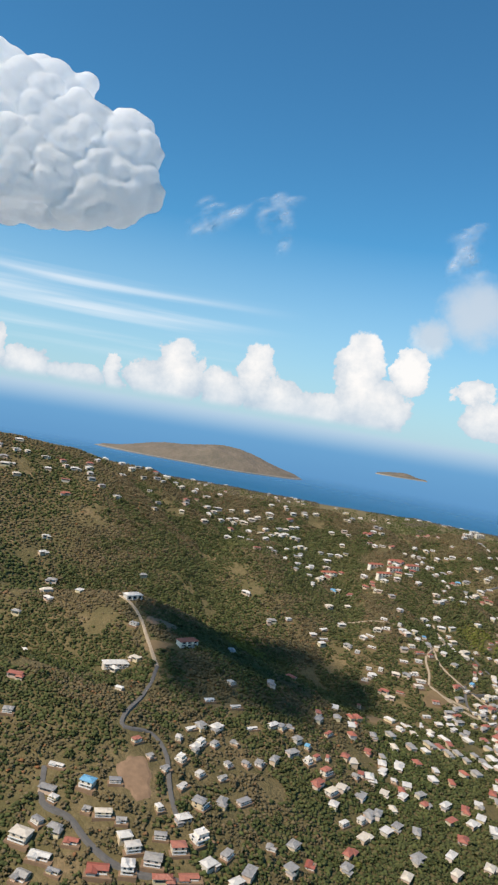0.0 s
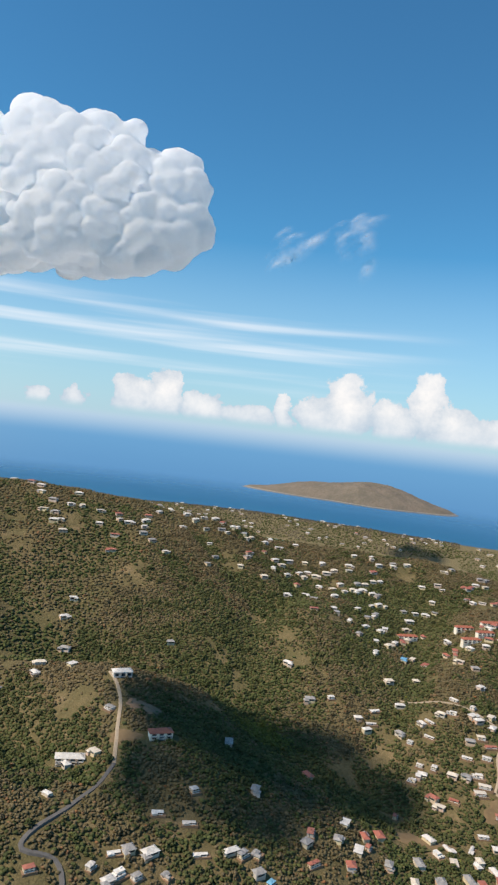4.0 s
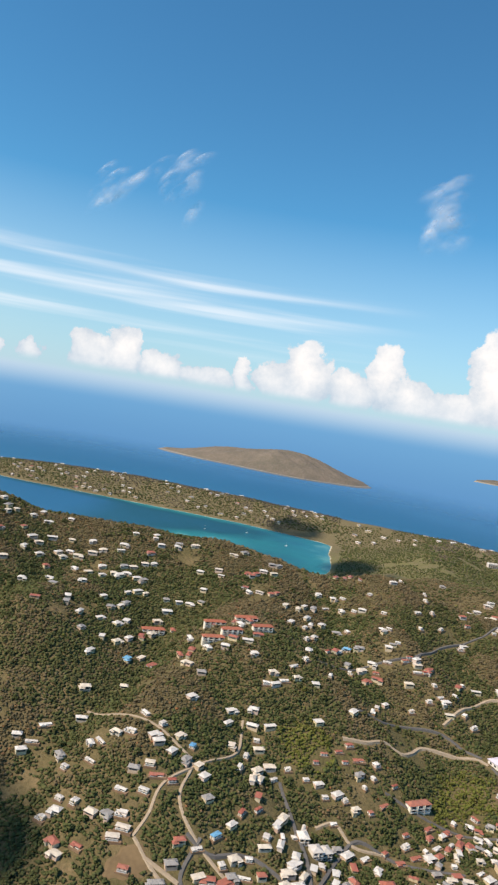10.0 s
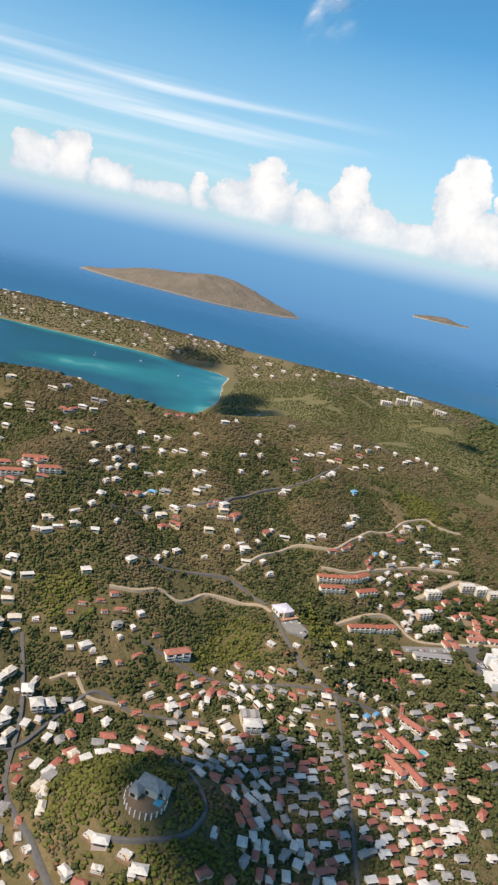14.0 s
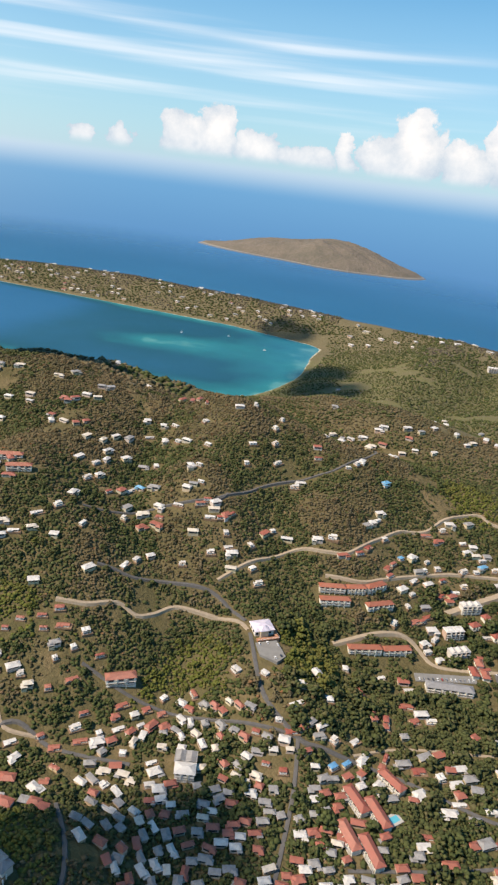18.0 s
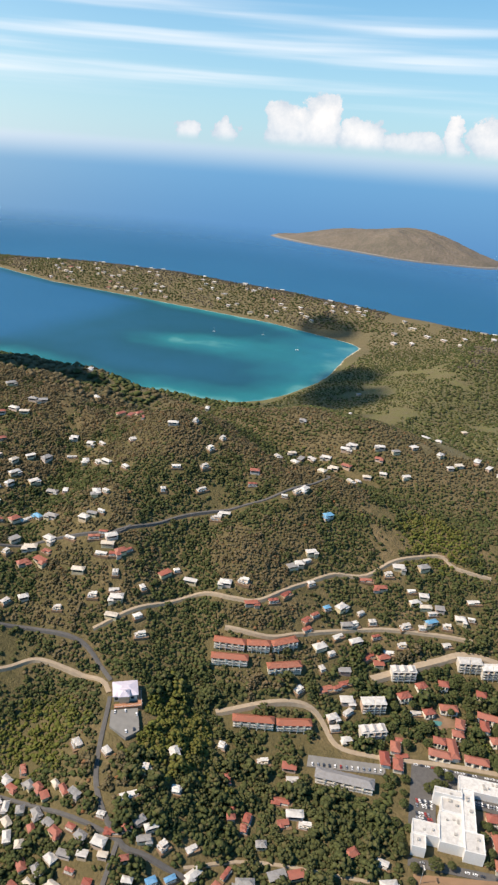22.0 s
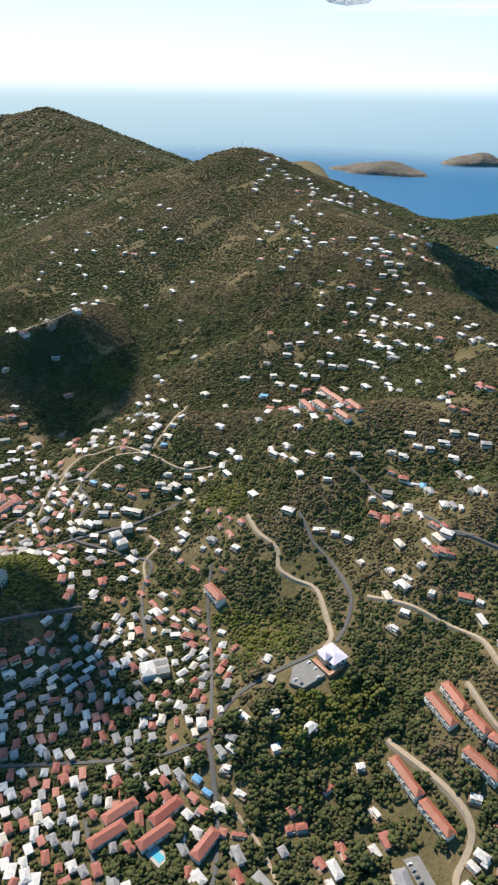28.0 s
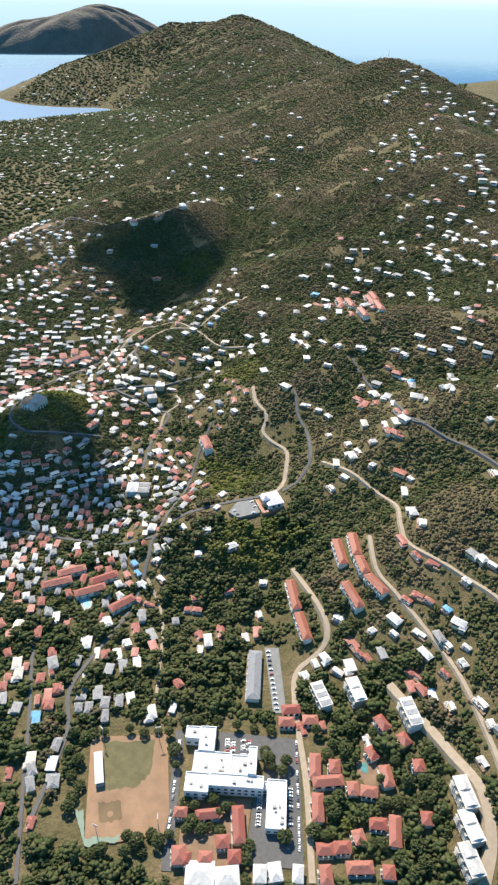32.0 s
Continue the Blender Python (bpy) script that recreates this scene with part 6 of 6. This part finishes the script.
def cloud(cx, cy, cz, rx, ry, rz, n, seed, label, puff=0.3, grain=5.0, mat=None):
    """A cumulus heap: puffs over a flatter base, fused and roughened, with loose tufts round its edge."""
    g = np.random.default_rng(seed)
    bv, bf = blob(2)
    V, Fc = [], []
    for i in range(n):
        a, u = float(g.uniform(0, 6.28)), float(g.uniform(0, 1)) ** 0.5
        h = float(g.uniform(-0.4, 1.0)) * math.sqrt(max(0.0, 1 - 0.95 * u ** 2.6))
        c = np.array([rx * u * math.cos(a), ry * u * math.sin(a), rz * h])
        s = rz * puff * float(g.uniform(0.6, 1.5)) * (1.25 - 0.5 * u)
        V.append(bv * s * np.array([1.15, 1.15, 0.95]) + c)
        Fc.append(bf + i * len(bv))
    v = np.concatenate(V)
    v[:, 2] = np.where(v[:, 2] < -0.3 * rz, -0.3 * rz + (v[:, 2] + 0.3 * rz) * 0.7, v[:, 2])
    ob = stuff_mesh("cloud", v + np.array([cx, cy, cz]), np.concatenate(Fc), mat or CLOUD, label, "cloud")
    ob["kind"] = "structure"
    rm = ob.modifiers.new("fuse", "REMESH")
    rm.mode, rm.voxel_size, rm.use_smooth_shade = "VOXEL", grain, True
    sm = ob.modifiers.new("soften", "SMOOTH")
    sm.iterations = 14
    for size, strength in ((12, -1.6), (5, -0.9)):
        tx = bpy.data.textures.new("billow", "CLOUDS")
        tx.noise_scale, tx.noise_depth, tx.noise_basis = size, 3, "VORONOI_F1"
        ds = ob.modifiers.new("billow", "DISPLACE")
        ds.texture, ds.strength, ds.mid_level, ds.texture_coords = tx, strength, 0.4, "GLOBAL"
    return ob


def veil_material():
    """Thin cloud: densest in the middle of each puff, torn by noise, gone at its rim."""
    m, N, b = material("thin_cloud")
    out = [q for q in m.node_tree.nodes if q.bl_idname == "ShaderNodeOutputMaterial"][0]
    b.inputs["Base Color"].default_value, b.inputs["Roughness"].default_value, b.inputs["Specular IOR Level"].default_value = (0.97, 0.97, 0.98, 1), 1.0, 0.0
    tr = N.add("ShaderNodeBsdfTranslucent")
    tr.inputs[0].default_value = (0.97, 0.98, 0.99, 1)
    mx = N.add("ShaderNodeMixShader")
    mx.inputs[0].default_value = 0.6
    N.link(b.outputs[0], mx.inputs[1])
    N.link(tr.outputs[0], mx.inputs[2])
    rim = N.add("ShaderNodeAttribute", attribute_name="rim").outputs["Fac"]
    n = N.noise(place(N), 0.028, 5, 0.55)
    a = N.math("MULTIPLY", N.span(rim, 0.0, 1.0, 0.42, 0.0, True), N.span(n, 0.34, 0.70, 0, 1, True))
    mz = N.add("ShaderNodeMixShader")
    N.link(a, mz.inputs[0])
    N.link(N.add("ShaderNodeBsdfTransparent").outputs[0], mz.inputs[1])
    N.link(mx.outputs[0], mz.inputs[2])
    N.link(mz.outputs[0], out.inputs[0])
    return m


VEIL = veil_material()


def veils(c, r, label, g):
    """Thin lens-shaped puffs of cloud at c."""
    n, seg = len(c), 16
    rings = np.array([0.0, 0.4, 0.75, 1.0])
    a = np.linspace(0, 2 * np.pi, seg, endpoint=False)
    u = np.concatenate([[0.0]] + [k * np.cos(a) for k in rings[1:]])
    w = np.concatenate([[0.0]] + [k * np.sin(a) for k in rings[1:]])
    q = np.concatenate([[0.0]] + [np.full(seg, k) for k in rings[1:]])
    th = 0.22 * (1 - q * q)
    base = np.stack([u, -th, w], -1)
    rim = q
    F = []
    for off in (0,):
        for j in range(seg):
            k = (j + 1) % seg
            F.append((off, off + 1 + j, off + 1 + k, off))
            for i in range(2):
                p0 = off + 1 + i * seg
                F.append((p0 + j, p0 + seg + j, p0 + seg + k, p0 + k))
    tri = np.array([t for f in F for t in ((f[0], f[1], f[2]), (f[0], f[2], f[3])) if len(set(t)) == 3])
    yaw = radians(22) + g.normal(0, 0.15, n)
    co, si = np.cos(yaw)[:, None], np.sin(yaw)[:, None]
    stretch = g.uniform(0.7, 1.3, (n, 1))
    p = base[None] * r[:, None, None]
    x, y, z = p[..., 0] * stretch, p[..., 1], p[..., 2] / stretch
    nrm = Vector((-0.45, -0.72, 0.53)).normalized()
    ux = Vector((0, 0, 1)).cross(nrm).normalized()
    uz = nrm.cross(ux)
    x, z = x * co - z * si * 0.5, z * co + x * si * 0.5
    p = x[..., None] * np.array(ux) - y[..., None] * np.array(nrm) + z[..., None] * np.array(uz) + c[:, None, :]
    f = tri[None] + (np.arange(n) * len(base))[:, None, None]
    ob = stuff_mesh("cloud_wisp", p.reshape(-1, 3), f.reshape(-1, 3), VEIL, label, "cloud")
    at = ob.data.attributes.new("rim", "FLOAT", "POINT")
    at.data.foreach_set("value", np.tile(rim, n).astype(np.float32))


def torn_cloud(cx, cy, cz, rx, ry, rz, n, seed):
    """A thin torn cloud of soft puffs."""
    g = np.random.default_rng(seed)
    c = g.normal(0, 0.5, (n, 3)) * np.array([rx, ry, rz])
    veils(c + np.array([cx, cy, cz]), g.uniform(15, 32, n), "small thin torn cloud", g)


cloud(-360, 767, 450, 218, 50, 124, 1300, 2, "big bright cumulus cloud with a grey underside", 0.105, 2.1)
torn_cloud(-104, 990, 495, 34, 12, 20, 11, 4)
torn_cloud(-11, 963, 505, 30, 12, 28, 11, 6)
torn_cloud(291, 1088, 528, 40, 14, 34, 14, 9)


def shading_cloud(x, y, rx, ry, seed):
    """A cloud high over the island whose shadow lies on x, y."""
    z = 950.0 if y < 800 else 1500.0
    k = (z - float(height(x, y))) / TO_SUN.z
    cloud(x + TO_SUN.x * k, y + TO_SUN.y * k, z, rx, ry, 24, max(16, int(rx * ry / 45)), seed, "flat white cloud drifting over the island", 0.6, 5.0, THIN)


shading_cloud(32, 490, 72, 46, 8)
shading_cloud(8, 420, 42, 40, 17)
shading_cloud(378, 536, 40, 50, 9)
shading_cloud(236, 1420, 46, 66, 14)
shading_cloud(268, 1318, 58, 56, 16)
shading_cloud(108, 1692, 50, 36, 15)



# ---- masts, floodlights, boats ----
def mast(x, y, tall, label):
    """A radio mast: tapered lattice legs drawn together, with antenna arms."""
    top = new("radio_mast")
    for a in range(3):
        bm = bmesh.new()
        c, s = math.cos(a * 2.094), math.sin(a * 2.094)
        foot, tip = Vector((c * 0.9, s * 0.9, -1)), Vector((c * 0.12, s * 0.12, tall))
        d = tip - foot
        bmesh.ops.create_cone(bm, cap_ends=True, segments=5, radius1=0.14, radius2=0.08, depth=d.length, matrix=Matrix.Translation((foot + tip) / 2) @ d.to_track_quat("Z", "Y").to_matrix().to_4x4())
        part("leg", bm, RAIL, top)
    for z in (0.55, 0.75, 0.92):
        part("antenna", boxes((-0.9, -0.12, tall * z, 0.9, 0.12, tall * z + 0.5)), RAIL, top)
    top.matrix_basis = stand(x, y, 20.0)
    tagged(top, label, "mast", "radio masts")


mast(-504, 629, 12, "slender radio mast on the hilltop")
mast(-492, 622, 8, "short radio mast on the hilltop")
mast(-1900, -50, 26, "tall radio mast on the far peak")


def floodlight(x, y, turn):
    top = new("floodlight")
    bm = bmesh.new()
    bmesh.ops.create_cone(bm, cap_ends=True, segments=8, radius1=0.16, radius2=0.09, depth=10, matrix=Matrix.Translation((0, 0, 5)))
    part("pole", bm, CONCRETE, top)
    bar = part("crossbar", boxes((-1.2, -0.08, 9.4, 1.2, 0.08, 9.6)), CONCRETE, top)
    for i in range(4):
        part("lamp", boxes((-1.1 + i * 0.6, -0.3, 9.5, -0.7 + i * 0.6, -0.08, 10.0)), RAIL, bar)
    top.matrix_basis = pose(x, y, fz - 0.1, 0, 0, turn)
    tagged(top, "tall floodlight pole at the edge of the ball field", "floodlight", "field floodlights")


for x, y, turn in ((537, 672, 60), (529, 696, 120), (566, 712, 200), (577, 690, 270)):
    floodlight(x, y, turn)


def boat(x, y, turn, label):
    top = new("sailing_boat")
    bm = bmesh.new()
    v = [bm.verts.new(p) for p in ((-3, -0.9, 0.8), (1.5, -1.0, 0.8), (3.8, 0, 0.9), (1.5, 1.0, 0.8), (-3, 0.9, 0.8), (-2.6, -0.6, -0.3), (1.2, -0.6, -0.3), (2.6, 0, -0.3), (1.2, 0.6, -0.3), (-2.6, 0.6, -0.3))]
    bm.faces.new(v[:5])
    for i in range(5):
        bm.faces.new((v[i], v[5 + i], v[5 + (i + 1) % 5], v[(i + 1) % 5]))
    part("hull", bm, RAIL, top)
    part("cabin", boxes((-1.4, -0.55, 0.8, 1.0, 0.55, 1.5)), RAIL, top)
    part("mast", boxes((0.2, -0.06, 0.8, 0.32, 0.06, 8.5)), RAIL, top)
    top.matrix_basis = pose(x, y, 0.0, 0, 0, turn)
    tagged(top, label, "boat", "anchored boats")


boat(20, 1600, 30, "white sailing boat anchored in the bay")
boat(-60, 1560, 75, "white sailing boat anchored in the bay")
boat(110, 1545, 10, "white sailing boat anchored in the bay")


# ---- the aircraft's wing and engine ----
COWL = simple("deep_blue_gloss_paint", (0.020, 0.052, 0.140), 0.14, 0.08, 0.8)
BARE_METAL = simple("polished_bare_aluminium", (0.80, 0.80, 0.80), 0.42, 0.12, 2.0, 0.85)
WING_PAINT = simple("white_wing_paint", (0.72, 0.73, 0.74), 0.35, 0.10, 0.7)
DUCT = simple("dark_grey_duct_liner", (0.040, 0.038, 0.035), 0.9, 0.25, 3.0)
SEAM = simple("grey_panel_seam", (0.22, 0.22, 0.23), 0.6, 0.2, 3.0)


def lathe(profile, seg=72, squash=1.0):
    """A body of revolution about x from (x, radius) pairs."""
    bm = bmesh.new()
    rings = [[bm.verts.new((x, r * math.cos(2 * math.pi * i / seg), r * squash * math.sin(2 * math.pi * i / seg))) for i in range(seg)] for x, r in profile]
    for a, b in zip(rings, rings[1:]):
        for i in range(seg):
            k = (i + 1) % seg
            f = bm.faces.new((a[i], a[k], b[k], b[i]))
            f.smooth = True
    bmesh.ops.recalc_face_normals(bm, faces=bm.faces)
    return bm


def aerofoil(stations, thick):
    """A lifting surface through stations of (leading edge, trailing edge); thick is its depth as a share of the chord."""
    shape = [(0.0, 0.0), (0.02, 0.28), (0.08, 0.62), (0.2, 0.92), (0.38, 1.0), (0.6, 0.78), (0.82, 0.4), (1.0, 0.04)]
    loop = [(c, 0.55 * t) for c, t in shape] + [(c, -0.45 * t) for c, t in shape[:0:-1]]
    bm = bmesh.new()
    rings = []
    for (le, te, up) in stations:
        le, te, up = Vector(le), Vector(te), Vector(up).normalized()
        ch = te - le
        rings.append([bm.verts.new(le + ch * c + up * (t * thick * ch.length)) for c, t in loop])
    n = len(loop)
    for a, b in zip(rings, rings[1:]):
        for i in range(n):
            f = bm.faces.new((a[i], a[(i + 1) % n], b[(i + 1) % n], b[i]))
            f.smooth = True
    bm.faces.new(rings[0])
    bm.faces.new(rings[-1][::-1])
    bmesh.ops.recalc_face_normals(bm, faces=bm.faces)
    return bm


def seam_line(a, b, w=0.03):
    """A narrow joint strip from a to b, just proud of the skin."""
    a, b = Vector(a), Vector(b)
    side = (b - a).cross(Vector((0, 0, 1))).normalized() * w
    bm = bmesh.new()
    lo = [bm.verts.new(q) for q in (a - side, a + side, b + side, b - side)]
    hi = [bm.verts.new(v.co + Vector((0, 0, 0.02))) for v in lo]
    bm.faces.new(hi)
    for i in range(4):
        bm.faces.new((lo[i], lo[(i + 1) % 4], hi[(i + 1) % 4], hi[i]))
    bmesh.ops.recalc_face_normals(bm, faces=bm.faces)
    return bm


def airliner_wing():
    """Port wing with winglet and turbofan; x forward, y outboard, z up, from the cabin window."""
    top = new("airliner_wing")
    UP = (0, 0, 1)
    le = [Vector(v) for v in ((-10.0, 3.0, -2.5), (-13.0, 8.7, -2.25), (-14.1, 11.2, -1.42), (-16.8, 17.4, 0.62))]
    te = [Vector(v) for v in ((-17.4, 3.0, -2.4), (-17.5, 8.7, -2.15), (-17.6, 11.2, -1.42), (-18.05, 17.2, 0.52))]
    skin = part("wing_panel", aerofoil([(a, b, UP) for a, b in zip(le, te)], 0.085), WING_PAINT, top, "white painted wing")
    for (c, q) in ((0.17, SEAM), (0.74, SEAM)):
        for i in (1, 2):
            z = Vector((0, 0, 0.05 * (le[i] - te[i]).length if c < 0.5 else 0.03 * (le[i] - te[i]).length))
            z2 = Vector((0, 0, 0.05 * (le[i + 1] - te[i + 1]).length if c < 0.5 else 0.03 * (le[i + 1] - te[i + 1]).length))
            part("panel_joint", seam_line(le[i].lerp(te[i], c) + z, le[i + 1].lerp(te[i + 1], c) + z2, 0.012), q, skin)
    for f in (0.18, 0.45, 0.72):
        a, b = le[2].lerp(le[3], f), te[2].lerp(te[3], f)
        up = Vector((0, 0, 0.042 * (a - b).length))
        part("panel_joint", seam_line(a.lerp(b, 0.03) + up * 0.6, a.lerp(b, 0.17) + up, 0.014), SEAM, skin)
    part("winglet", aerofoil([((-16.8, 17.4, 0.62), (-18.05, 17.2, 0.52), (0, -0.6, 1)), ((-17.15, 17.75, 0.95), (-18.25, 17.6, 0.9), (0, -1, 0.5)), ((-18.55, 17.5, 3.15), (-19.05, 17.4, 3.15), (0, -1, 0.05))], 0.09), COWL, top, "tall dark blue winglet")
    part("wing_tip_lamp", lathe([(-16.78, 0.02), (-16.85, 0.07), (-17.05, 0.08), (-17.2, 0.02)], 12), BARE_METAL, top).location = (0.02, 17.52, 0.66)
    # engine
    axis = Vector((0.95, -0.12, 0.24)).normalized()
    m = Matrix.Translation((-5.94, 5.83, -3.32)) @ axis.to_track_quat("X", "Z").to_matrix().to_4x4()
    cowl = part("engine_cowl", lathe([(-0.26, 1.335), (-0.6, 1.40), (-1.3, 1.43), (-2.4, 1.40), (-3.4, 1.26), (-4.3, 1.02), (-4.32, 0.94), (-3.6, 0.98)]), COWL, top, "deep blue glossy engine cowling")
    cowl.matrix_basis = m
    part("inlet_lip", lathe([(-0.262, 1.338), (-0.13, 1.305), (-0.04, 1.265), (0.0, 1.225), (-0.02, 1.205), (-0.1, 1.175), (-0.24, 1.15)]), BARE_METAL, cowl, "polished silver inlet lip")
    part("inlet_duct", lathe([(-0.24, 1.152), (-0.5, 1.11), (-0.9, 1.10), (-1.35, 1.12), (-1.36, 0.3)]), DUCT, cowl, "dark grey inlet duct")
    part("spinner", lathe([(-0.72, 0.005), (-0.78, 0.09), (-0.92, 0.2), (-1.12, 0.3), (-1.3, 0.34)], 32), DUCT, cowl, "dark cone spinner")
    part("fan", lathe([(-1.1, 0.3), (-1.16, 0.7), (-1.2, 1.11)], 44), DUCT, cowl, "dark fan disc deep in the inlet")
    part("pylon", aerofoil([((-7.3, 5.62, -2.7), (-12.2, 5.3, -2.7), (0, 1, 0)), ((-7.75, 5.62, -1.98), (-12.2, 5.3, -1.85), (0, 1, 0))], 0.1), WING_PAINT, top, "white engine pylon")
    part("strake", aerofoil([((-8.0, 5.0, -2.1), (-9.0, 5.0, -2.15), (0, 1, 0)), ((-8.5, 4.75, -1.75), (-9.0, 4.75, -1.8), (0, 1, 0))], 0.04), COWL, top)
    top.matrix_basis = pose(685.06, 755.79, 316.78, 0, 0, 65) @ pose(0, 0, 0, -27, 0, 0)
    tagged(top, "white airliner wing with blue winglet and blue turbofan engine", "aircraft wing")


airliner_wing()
